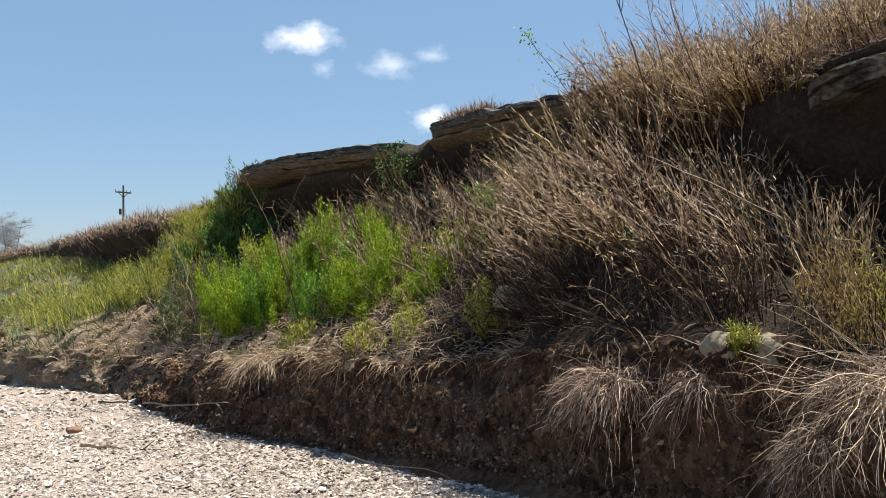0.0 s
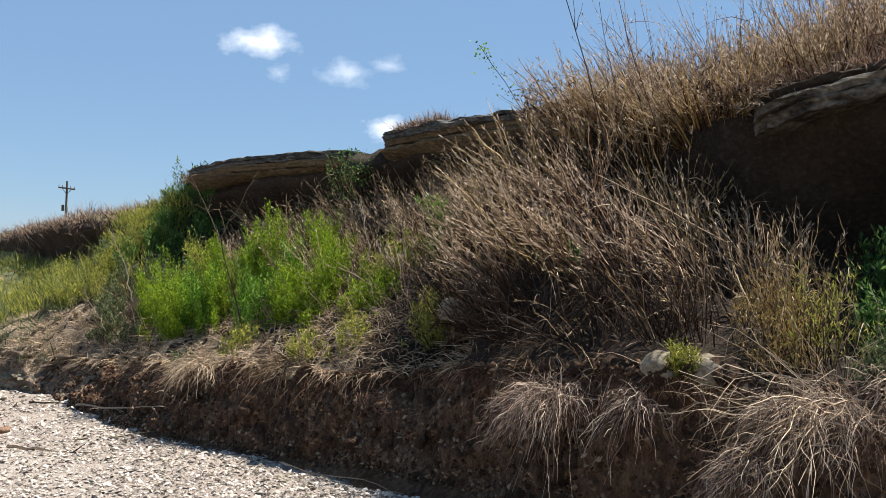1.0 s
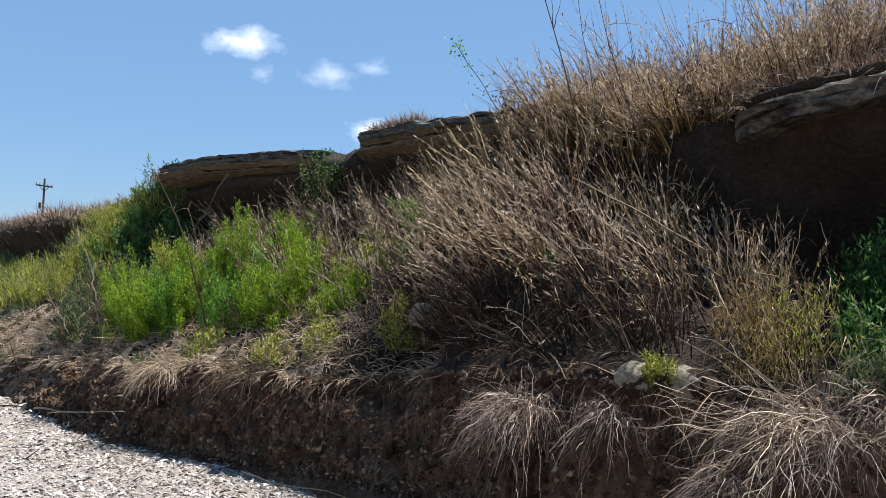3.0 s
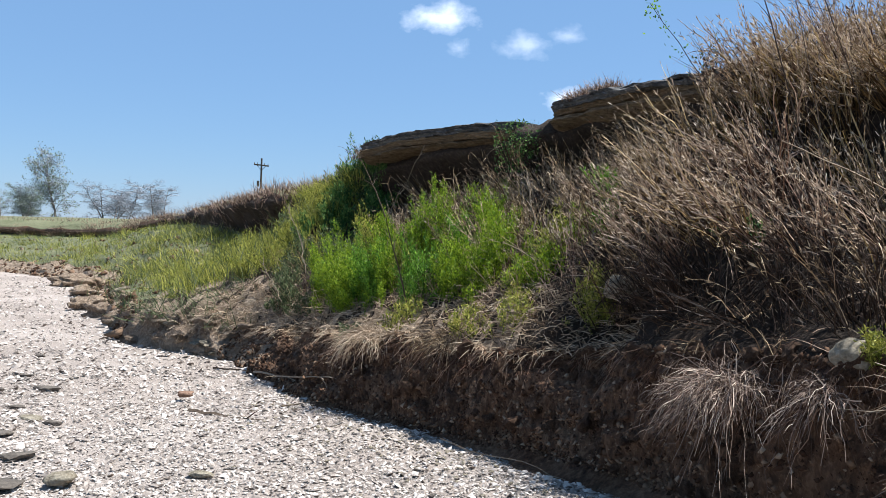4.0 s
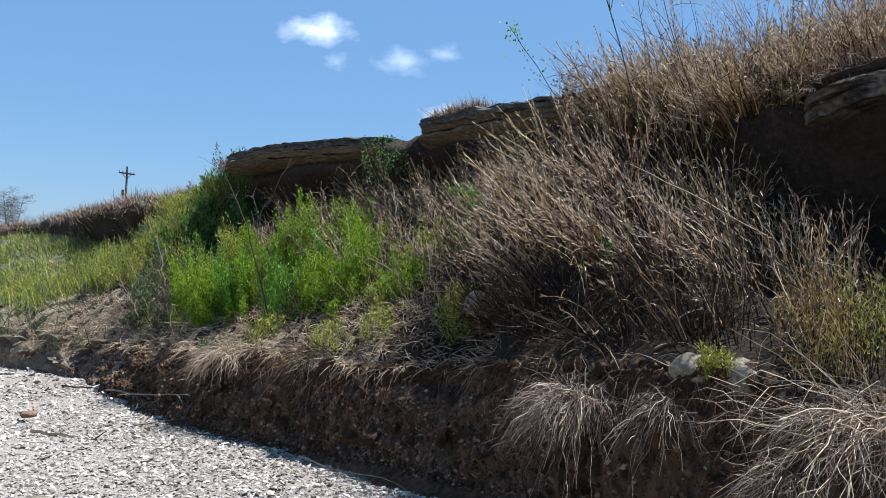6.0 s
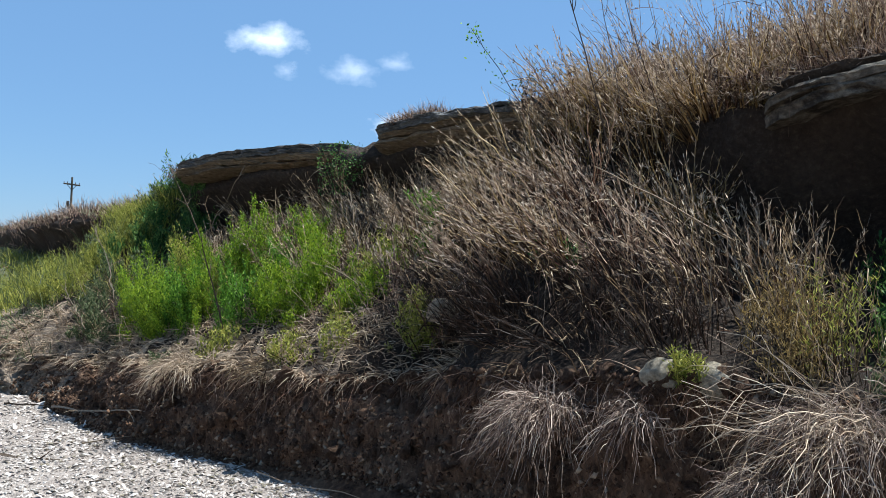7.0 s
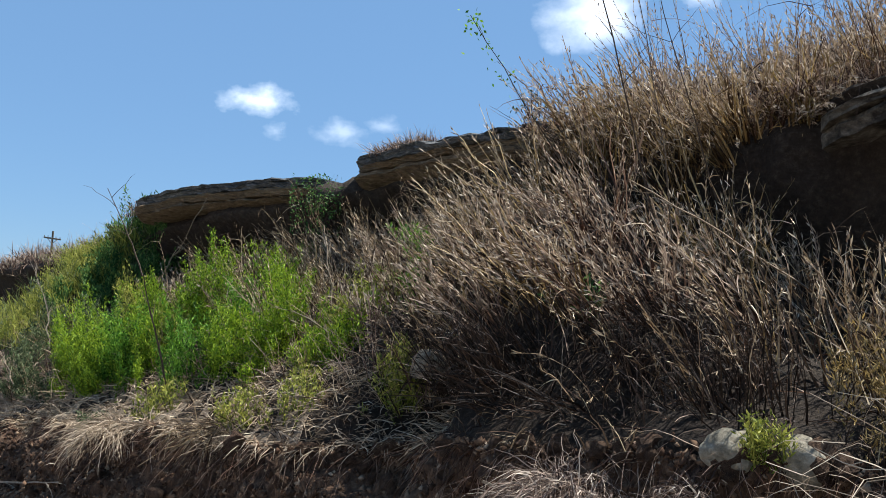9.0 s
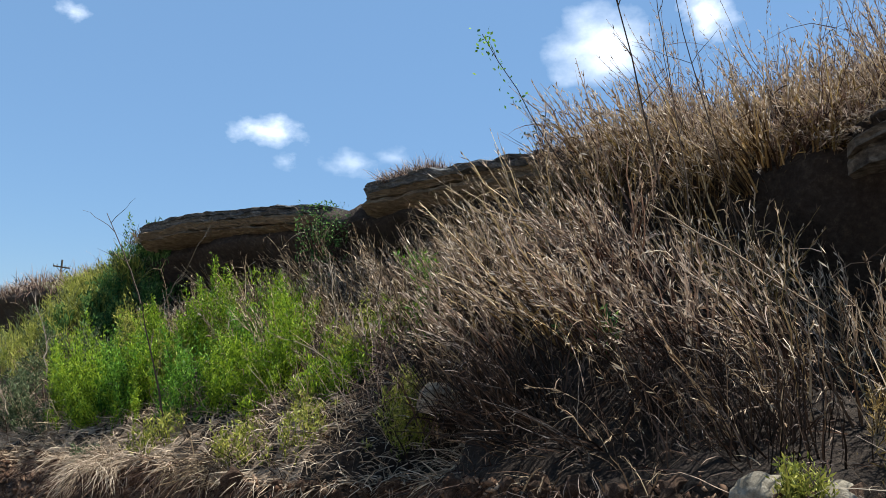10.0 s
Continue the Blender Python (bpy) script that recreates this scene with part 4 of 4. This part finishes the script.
EARTH_MESHES = [stone_mesh("rubble_stone", (1, 0.7, 0.4), (LIT_EARTH, STONE, LIT_EARTH)[k % 3], 60 + k, 2, 0.8, 1) for k in range(6)]
for k in range(44):                                   # rubble along the low slumped foot
    (p,), (n,) = on_bank(rng.uniform(8.7, 12.2, 1), rng.uniform(1.0, 4.0, 1))
    ob = new("rubble_stone", EARTH_MESHES[k % 6])
    size = rng.uniform(0.05, 0.13)
    ob.matrix_world = pose(*p, rng.uniform(-12, 12), rng.uniform(-12, 12), rng.uniform(0, 360)) @ Matrix.Scale(size, 4)
    tagged(ob, "angular piece of tan earth on the slumped bank foot" if k % 3 != 1 else "angular pale stone on the slumped bank foot", "rubble", "rubble on the bank foot")
BEACH_STONES = ((-5.93, 8.32, 0.09), (-4.45, 7.34, 0.14), (-3.81, 5.76, 0.13), (-3.15, 4.66, 0.24), (-3.86, 6.23, 0.12), (-3.62, 6.12, 0.07), (-4.19, 6.54, 0.07),
                (-3.31, 5.26, 0.11), (-4.16, 6.05, 0.07), (-4.99, 7.84, 0.07), (-3.92, 5.58, 0.10), (-4.79, 7.17, 0.06), (-2.03, 5.13, 0.08), (-6.6, 9.6, 0.1), (-7.4, 10.6, 0.12), (-5.6, 9.0, 0.07))
for i, (x, y, r) in enumerate(BEACH_STONES):
    stone("beach_stone", "dark flat stone lying in the shell gravel", "stone", (x, y, 0.012), (r, r * 0.5, 0.022), DARK_STONE if i % 4 else STONE, 40 + i, i * 17 % 60 - 30, 0, 2, "stones on the beach", 1)
stone("beach_stone", "pale rounded stone on the shell gravel", "stone", (-2.74, 4.81, 0.03), (0.09, 0.07, 0.045), STONE, 77, 0, 0, 3, "stones on the beach", 1)
stone("red_stone", "rusty red sandstone piece on the gravel", "stone", (-3.13, 7.3, 0.03), (0.075, 0.05, 0.035), RED_STONE, 78, 30, 0, 3, "", 1)


# ---- sticks and stalks ----
def rod(s, a, b, radius, segs=9, wob=0.02, taper=0.4):
    a, b = np.array(a, float), np.array(b, float)
    return s.tubes(a[None], (b - a)[None], np.linalg.norm(b - a), radius, 0.0, segs, wob, taper)[0]


def stick(name, label, a, b, radius, mat, twigs=3, wob=0.02):
    ob = thing(name, label, "stick", a)
    s = Strands()
    line = rod(s, a, b, radius, 9, wob)
    part("stem", s.mesh("stem", mat, a), ob)
    if twigs:
        d = unit(np.array(b, float) - np.array(a, float))
        for k in rng.integers(3, 9, twigs):
            s = Strands()
            s.tubes(line[k][None], d[None] + rng.normal(0, 0.6, (1, 3)) * (1, 1, 0.4), rng.uniform(0.1, 0.3), radius * 0.45, 0.1, 5, 0.06)
            part("side_twig", s.mesh("side_twig", mat, a), ob)
    return ob


stick("driftwood_stick", "dark wet stick on the shell gravel", (-2.85, 6.75, 0.02), (-2.15, 6.6, 0.02), 0.016, DARK_WOOD, 3, 0.04)
stick("driftwood_stick", "long pale bent stick at the bank foot", (-2.95, 8.45, 0.05), (-1.85, 7.35, 0.2), 0.011, WOOD, 5)
stick("driftwood_stick", "thin pale stick against the bank foot", (-0.75, 6.25, 0.04), (0.12, 5.45, 0.05), 0.006, WOOD, 2)
stick("driftwood_stick", "dark stick beside the bank foot", (-3.5, 8.75, 0.02), (-3.0, 8.55, 0.03), 0.012, DARK_WOOD, 1)
stick("driftwood_stick", "thin twig lying on gravel", (-2.2, 7.1, 0.02), (-1.7, 7.3, 0.05), 0.006, WOOD, 2)
stick("driftwood_stick", "pale thick twig poking from the bank", (0.62, 5.0, 0.75), (1.0, 4.9, 0.62), 0.008, WOOD, 1)
stick("dead_stalk", "tall thin dark dead stalk above the grass", (1.62, 5.75, 1.6), (0.98, 5.05, 3.25), 0.007, DARK_WOOD, 6, 0.008)
stick("dead_stalk", "second thin dark stalk beside a taller one", (1.66, 5.7, 1.6), (1.22, 5.1, 3.05), 0.0045, DARK_WOOD, 6, 0.025)
stick("dead_stalk", "thin grey stalk standing over dry grass", (2.0, 6.1, 2.1), (1.45, 5.6, 3.3), 0.005, DARK_WOOD, 4, 0.015)
stick("dead_stalk", "slender bare sapling among the green weeds", (-1.2, 7.45, 0.75), (-1.42, 7.35, 1.62), 0.009, DARK_WOOD, 4, 0.02)
stick("dead_stalk", "bare forked twig in front of the ledge", (-1.42, 7.35, 1.6), (-1.72, 7.4, 2.2), 0.006, DARK_WOOD, 5, 0.03)
stick("dead_branch", "pale crooked dead branch on the slope", (-0.15, 7.9, 1.25), (-0.35, 8.1, 2.1), 0.011, WOOD, 6, 0.04)
stick("dead_branch", "bent pale twig rising from the hollow", (1.02, 5.2, 0.95), (0.95, 5.2, 1.16), 0.004, WOOD, 1, 0.09)
stick("dead_branch", "long dead branch leaning in the dry grass", (2.3, 5.6, 1.6), (1.2, 5.1, 2.0), 0.008, WOOD, 5, 0.02)
stick("dead_branch", "dry twig tangle under the ledge end", (-2.7, 9.3, 1.0), (-3.1, 9.9, 1.7), 0.007, WOOD, 8, 0.05)
stick("dead_branch", "dry twig tangle beside grey weeds", (-2.9, 9.1, 0.7), (-3.4, 9.6, 1.1), 0.007, WOOD, 8, 0.06)
stick("dead_branch", "thin twig arching below the ledge", (-1.9, 9.6, 1.6), (-1.5, 9.4, 2.35), 0.006, WOOD, 6, 0.05)

sprig = stick("leafy_sprig", "long thin sprig with green leaves at its tip", (1.42, 6.35, 1.95), (0.52, 5.68, 2.92), 0.005, DARK_WOOD, 3, 0.012)
s = Strands()
p = np.array((0.55, 5.7, 2.9)) + rng.normal(0, 0.03, (60, 3)) + rng.uniform(0, 1, (60, 1)) ** 2 * np.array((0.25, 0.2, -0.28))
s.leaves(p, rng.normal(0, 1, (60, 3)), 0.025, 0.014)
tagged(part("foliage", s.mesh("foliage", GREEN, (1.42, 6.35, 1.95)), sprig, "small green leaves"), kind="stuff")


# ---- far things: pole, trees, clouds ----
def cylinder(s, a, b, r0, r1, n=10):
    a, b = np.array(a, float), np.array(b, float)
    d = unit(b - a)
    x = unit(np.cross(d, (0.3, 0.5, 0.81)))
    y = np.cross(d, x)
    q = np.arange(n) * 2 * math.pi / n
    ring = np.cos(q)[:, None] * x + np.sin(q)[:, None] * y
    v = np.concatenate([a + ring * r0, b + ring * r1])
    f = [[i, (i + 1) % n, n + (i + 1) % n, n + i] for i in range(n)] + [list(range(n))[::-1], list(range(n, 2 * n))]
    return mesh_of(s, v, f, [POLE_WOOD])


POLE = (-38.3, 104.0, 1.4)
pole = thing("utility_pole", "weathered wooden utility pole with a crossarm", "utility pole", POLE)
part("shaft", cylinder("shaft", (0, 0, -0.5), (0.12, 0, 8.4), 0.16, 0.11), pole)
part("crossarm", cylinder("crossarm", (-0.85, 0, 7.65), (1.05, 0, 7.45), 0.09, 0.09, 6), pole)
part("brace", cylinder("brace", (-0.5, 0, 7.6), (0.1, 0, 6.9), 0.035, 0.035, 6), pole)
part("brace", cylinder("brace", (0.7, 0, 7.5), (0.1, 0, 6.9), 0.035, 0.035, 6), pole)
for dx in (-0.8, -0.4, 0.5, 0.95):
    part("insulator", cylinder("insulator", (dx, 0, 7.55 - 0.1 * dx), (dx, 0, 7.85 - 0.1 * dx), 0.05, 0.03, 8), pole)
part("transformer", cylinder("transformer", (-0.3, 0, 4.9), (-0.3, 0, 5.6), 0.16, 0.16, 10), pole, "pale grey box")


def tree(label, at, height, width, twig_mat, leaves=0, leaf_mat=None, bushy=False):
    ob = thing("tree", label, "tree", at, "distant trees")
    s = Strands()
    trunks = 6 if bushy else 2
    base = rng.normal(0, width * (0.16 if bushy else 0.02), (trunks, 3)) * (1, 1, 0)
    way = rng.normal(0, 0.35 if bushy else 0.12, (trunks, 3)) * (1, 1, 0) + (0, 0, 1)
    line = []
    for p, w in zip(base, way):
        s = Strands()
        line.append(s.tubes(p[None], w[None], height * rng.uniform(0.6, 0.9), height * 0.018, 0, 6, 0.03)[0])
        part("trunk", s.mesh("trunk", BARK), ob)
    line = np.array(line)
    s = Strands()
    tips = []
    nodes, size, rad = line[:, 1:].reshape(-1, 3), height * 0.32, height * 0.007
    for level in range(3):
        k = (4, 4, 5)[level]
        b = np.repeat(nodes, k, 0)
        w = rng.normal(0, 0.8, (len(b), 3)) * (width / height * 1.3 + 0.3, width / height * 1.3 + 0.3, 0.5) + (0, 0, 0.55)
        ln = s.tubes(b, w, size * rng.uniform(0.5, 1.1, len(b)), rad, 0.08, 3, 0.06)
        nodes, size, rad = ln[:, 2:].reshape(-1, 3), size * 0.5, rad * 0.5
        if len(nodes) > 420:
            nodes = nodes[rng.choice(len(nodes), 420, replace=False)]
        tips.append(nodes)
    tagged(part("branchwork", s.mesh("branchwork", twig_mat), ob), kind="stuff")
    if leaves:
        s = Strands()
        t = np.concatenate(tips)
        c = t[rng.integers(0, len(t), leaves)] + rng.normal(0, height * 0.03, (leaves, 3))
        s.leaves(c, rng.normal(0, 1, (leaves, 3)), height * 0.03, height * (0.014 if leaf_mat is SPRING else 0.0035))
        part("crown", s.mesh("crown", leaf_mat), ob)
    return ob


tree("tall half-bare tree with pale spring leaves", (-63.5, 100, 1.5), 8.0, 4.0, HAZE_TWIG, 1900, SPRING)
tree("low willow thicket in pale green leaf", (-66.5, 98, 1.5), 4.6, 6.5, HAZE_TWIG, 7000, SPRING, True)
tree("wide bare grey thicket at the field edge", (-55.0, 100, 1.5), 5.8, 8.5, HAZE_TWIG, 9000, HAZE_TWIG, True)
tree("wide bare grey thicket at the field edge", (-51.0, 101, 1.5), 5.0, 8.0, HAZE_TWIG, 9000, HAZE_TWIG, True)
tree("slender bare grey tree at the field edge", (-73.5, 100, 1.5), 5.4, 1.6, HAZE_TWIG, 120, SPRING)
tree("slender bare grey tree at the field edge", (-76.5, 100, 1.5), 5.4, 2.0, HAZE_TWIG, 150, SPRING)
tree("bare grey tree beside a willow thicket", (-69.0, 102, 1.5), 4.0, 2.2, HAZE_TWIG, 80, SPRING)


def cloud(label, centre, w, h, strength, seed):
    """A far cloud: a curved sheet with a ragged soft edge, as a backdrop."""
    m = bpy.data.materials.new("cloud white")
    m.use_nodes = True
    t = m.node_tree
    t.nodes.remove(t.nodes["Principled BSDF"])
    co = t.nodes.new("ShaderNodeTexCoord").outputs["Object"]
    ln = t.nodes.new("ShaderNodeVectorMath")
    ln.operation = "LENGTH"
    mp = t.nodes.new("ShaderNodeMapping")
    mp.inputs["Scale"].default_value = (2 / w, 2 / h, 0)
    t.links.new(co, mp.inputs[0])
    t.links.new(mp.outputs[0], ln.inputs[0])
    mp2 = t.nodes.new("ShaderNodeMapping")
    mp2.inputs["Scale"].default_value = (1.5 / h, 2.0 / h, 0)
    mp2.inputs["Location"].default_value = (seed * 3.7, seed * 1.9, seed)
    t.links.new(co, mp2.inputs[0])
    n = node(t, "ShaderNodeTexNoise", Scale=1.0, Detail=7.0, Roughness=0.55)
    t.links.new(mp2.outputs[0], n.inputs["Vector"])
    sub = t.nodes.new("ShaderNodeMath")
    sub.operation = "MULTIPLY_ADD"
    t.links.new(n.outputs["Fac"], sub.inputs[0])
    sub.inputs[1].default_value = 1.9
    dist = t.nodes.new("ShaderNodeMath")
    dist.operation = "MULTIPLY"
    t.links.new(ln.outputs["Value"], dist.inputs[0])
    dist.inputs[1].default_value = -1.15
    t.links.new(dist.outputs[0], sub.inputs[2])
    fac = ramp(t, sub.outputs[0], [(0.02, (0, 0, 0)), (0.4, (0.3 * strength,) * 3), (1.0, (strength,) * 3)])
    tr, em = t.nodes.new("ShaderNodeBsdfTransparent"), t.nodes.new("ShaderNodeEmission")
    em.inputs[0].default_value, em.inputs[1].default_value = (0.93, 0.95, 1.0, 1), 0.92
    mx = t.nodes.new("ShaderNodeMixShader")
    t.links.new(fac, mx.inputs[0])
    t.links.new(tr.outputs[0], mx.inputs[1])
    t.links.new(em.outputs[0], mx.inputs[2])
    t.links.new(mx.outputs[0], t.nodes["Material Output"].inputs[0])
    k = 12
    gx, gy = np.meshgrid(np.linspace(-0.75, 0.75, k) * w, np.linspace(-0.75, 0.75, k) * h, indexing="ij")
    v = np.stack([gx, gy, 0.0006 * (gx ** 2 + gy ** 2)], -1).reshape(-1, 3)
    f = [[i * k + j, (i + 1) * k + j, (i + 1) * k + j + 1, i * k + j + 1] for i in range(k - 1) for j in range(k - 1)]
    ob = new("cloud", mesh_of("cloud", v, f, [m]))
    ob.matrix_world = look(centre, (0, 0, 1.5))
    ob.visible_shadow = False
    return tagged(ob, label, "cloud", "clouds", "structure")


cloud("small bright white fair-weather cloud", (-208, 1344, 332), 153, 71, 0.70, 3)
cloud("faint wisp of white cloud", (-183, 1358, 287), 53, 36, 0.22, 4)
cloud("small soft white cloud", (-79, 1368, 291), 129, 55, 0.30, 5)
cloud("thin soft white cloud", (-12, 1366, 307), 67, 42, 0.22, 6)
cloud("white cloud low behind the ledge", (-13, 1384, 210), 96, 52, 0.70, 7)
cloud("large bright white cumulus cloud", (300, 1281, 483), 225, 173, 0.88, 8)
cloud("bright white cumulus cloud over the grass", (443, 1222, 526), 105, 115, 1.00, 9)
cloud("thin white cloud scrap", (-482, 1233, 460), 67, 36, 0.40, 10)


# ---- loose pieces on the beach and in the soil ----
def flakes(places, size, mat_name, mats, squash=(1, 0.7, 0.3), normals=None):
    """Many small chips, each a squashed six-cornered pebble."""
    n = len(places)
    corner = np.array([(1, 0, 0), (-0.3, 0.9, 0), (-0.8, -0.6, 0), (0.3, -0.9, 0.1), (0, 0, 1), (0.1, 0, -0.7)]) * squash
    tri = np.array([(0, 1, 4), (1, 2, 4), (2, 3, 4), (3, 0, 4), (1, 0, 5), (2, 1, 5), (3, 2, 5), (0, 3, 5)])
    a = rng.uniform(0, 2 * math.pi, n)
    jit = corner[None] * rng.uniform(0.6, 1.4, (n, 6, 3)) * size[:, None, None]
    tipx, tipy = rng.normal(0, 0.35, n), rng.normal(0, 0.35, n)
    x, y, z = jit[..., 0], jit[..., 1], jit[..., 2]
    z = z + x * tipx[:, None] + y * tipy[:, None]
    v = np.stack([x * np.cos(a)[:, None] - y * np.sin(a)[:, None], x * np.sin(a)[:, None] + y * np.cos(a)[:, None], z], -1) + places[:, None]
    return mesh_of(mat_name, v.reshape(-1, 3), (np.arange(n)[:, None, None] * 6 + tri[None]).reshape(-1, 3), mats, None, None, squash[2] > 0.6)


def beach_places(n, near, far, sides=(72, 140)):
    """Places on the open beach, thinner with distance from the bank's near foot."""
    d, a = rng.uniform(near ** 0.5, far ** 0.5, n) ** 2, rng.uniform(radians(sides[0]), radians(sides[1]), n)
    p = np.stack([d * np.cos(a), d * np.sin(a), np.zeros(n)], 1)
    foot = np.array([s[0][:2] for s in SECTIONS])[::-1]
    line = np.interp(p[:, 0], foot[:, 0], foot[:, 1])
    return p[p[:, 1] < line + 0.05]


p = np.concatenate([beach_places(80000, 3.2, 9.5), beach_places(26000, 0.1, 8.0, (30, 220))])
p[:, 2] = fbm(p, 0.35, 2, 0.05) + fbm(p, 2.5, 2, 0.012) - 0.004
shells = tagged(new("shell_fragments", flakes(p, rng.gamma(3, 0.0040, len(p)), "shell_fragments", [FLAKE])), "broken white shells and pebbles on the beach", "shells", kind="stuff")
p = beach_places(42000, 9.0, 26)
p[:, 2] = np.where((abs(p[:, 0]) < 16) & (p[:, 1] < 18), fbm(p, 0.35, 2, 0.05) + fbm(p, 2.5, 2, 0.012), -0.02)
shells_far = tagged(new("shell_fragments", flakes(p, rng.gamma(3.5, 0.0055, len(p)), "shell_fragments", [FLAKE])), "scattered broken shells farther along the beach", "shells", kind="stuff")

CLOD, _t, _b = material("soil clods", 0.95, 0.1)
_g = _t.nodes.new("ShaderNodeNewGeometry")
_t.links.new(ramp(_t, _g.outputs["Random Per Island"], [(0.0, (0.03, 0.016, 0.01)), (0.5, (0.09, 0.05, 0.030)), (0.9, (0.20, 0.13, 0.082)), (1.0, (0.31, 0.24, 0.17))]), _b.inputs["Base Color"])
p, n = on_bank(rng.uniform(1.2, 9.0, 13500), 0.95 + 3.1 * rng.uniform(0, 1, 13500) ** 1.5)
clods = tagged(new("soil_clods", flakes(p, np.minimum(rng.gamma(2.2, 0.0055, len(p)), 0.03), "soil_clods", [CLOD], (1, 0.85, 0.85))), "crumbled clods and small stones in the cut soil face", "soil", kind="stuff")
p, n = on_bank(rng.uniform(10.2, 14.8, 2300), 0.9 + 5.2 * rng.uniform(0, 1, 2300) ** 1.8)
clods_far = tagged(new("soil_clods", flakes(p, rng.gamma(3, 0.014, len(p)), "soil_clods", [CLOD], (1, 0.8, 0.7))), "dark clods of earth along the far shore", "soil", kind="stuff")

# single shells near the foot of the bank share four meshes
SHELL_MESHES = [stone_mesh("shell", (0.03, 0.022, 0.009), STONE if k else DARK_STONE, 90 + k, 1, 0.4) for k in range(4)]
for k in range(280):
    x = rng.uniform(-2.6, 0.5)
    y = np.interp(x, (-2.7, -1.85, -0.85, -0.1, 0.6), (8.2, 7.3, 6.5, 5.75, 5.0)) - rng.gamma(1.6, 0.45) - 0.06
    z = float(fbm(np.array([[x, y, 0.0]]), 0.35, 2, 0.05)[0] + fbm(np.array([[x, y, 0.0]]), 2.5, 2, 0.012)[0])
    ob = part("shell", SHELL_MESHES[k % 4], ground)
    ob.matrix_basis = pose(x, y, z, rng.uniform(-20, 20), rng.uniform(-20, 20), rng.uniform(0, 360)) @ Matrix.Scale(rng.uniform(0.4, 0.85), 4)

# lumps of clay standing out of the soil face share six meshes
CLOD_MESHES = [stone_mesh("clod", (1, 0.85, 0.75), SOIL, 120 + k, 2, 0.7) for k in range(6)]
spots, _ = on_bank(rng.uniform(2.2, 8.8, 290), rng.uniform(1.0, 3.9, 290))
for k, q in enumerate(spots):
    ob = part("clod", CLOD_MESHES[k % 6], bank)
    ob.matrix_basis = pose(*q, *rng.uniform(0, 360, 3)) @ Matrix.Scale(0.018 + min(rng.gamma(2.0, 0.010), 0.05), 4)
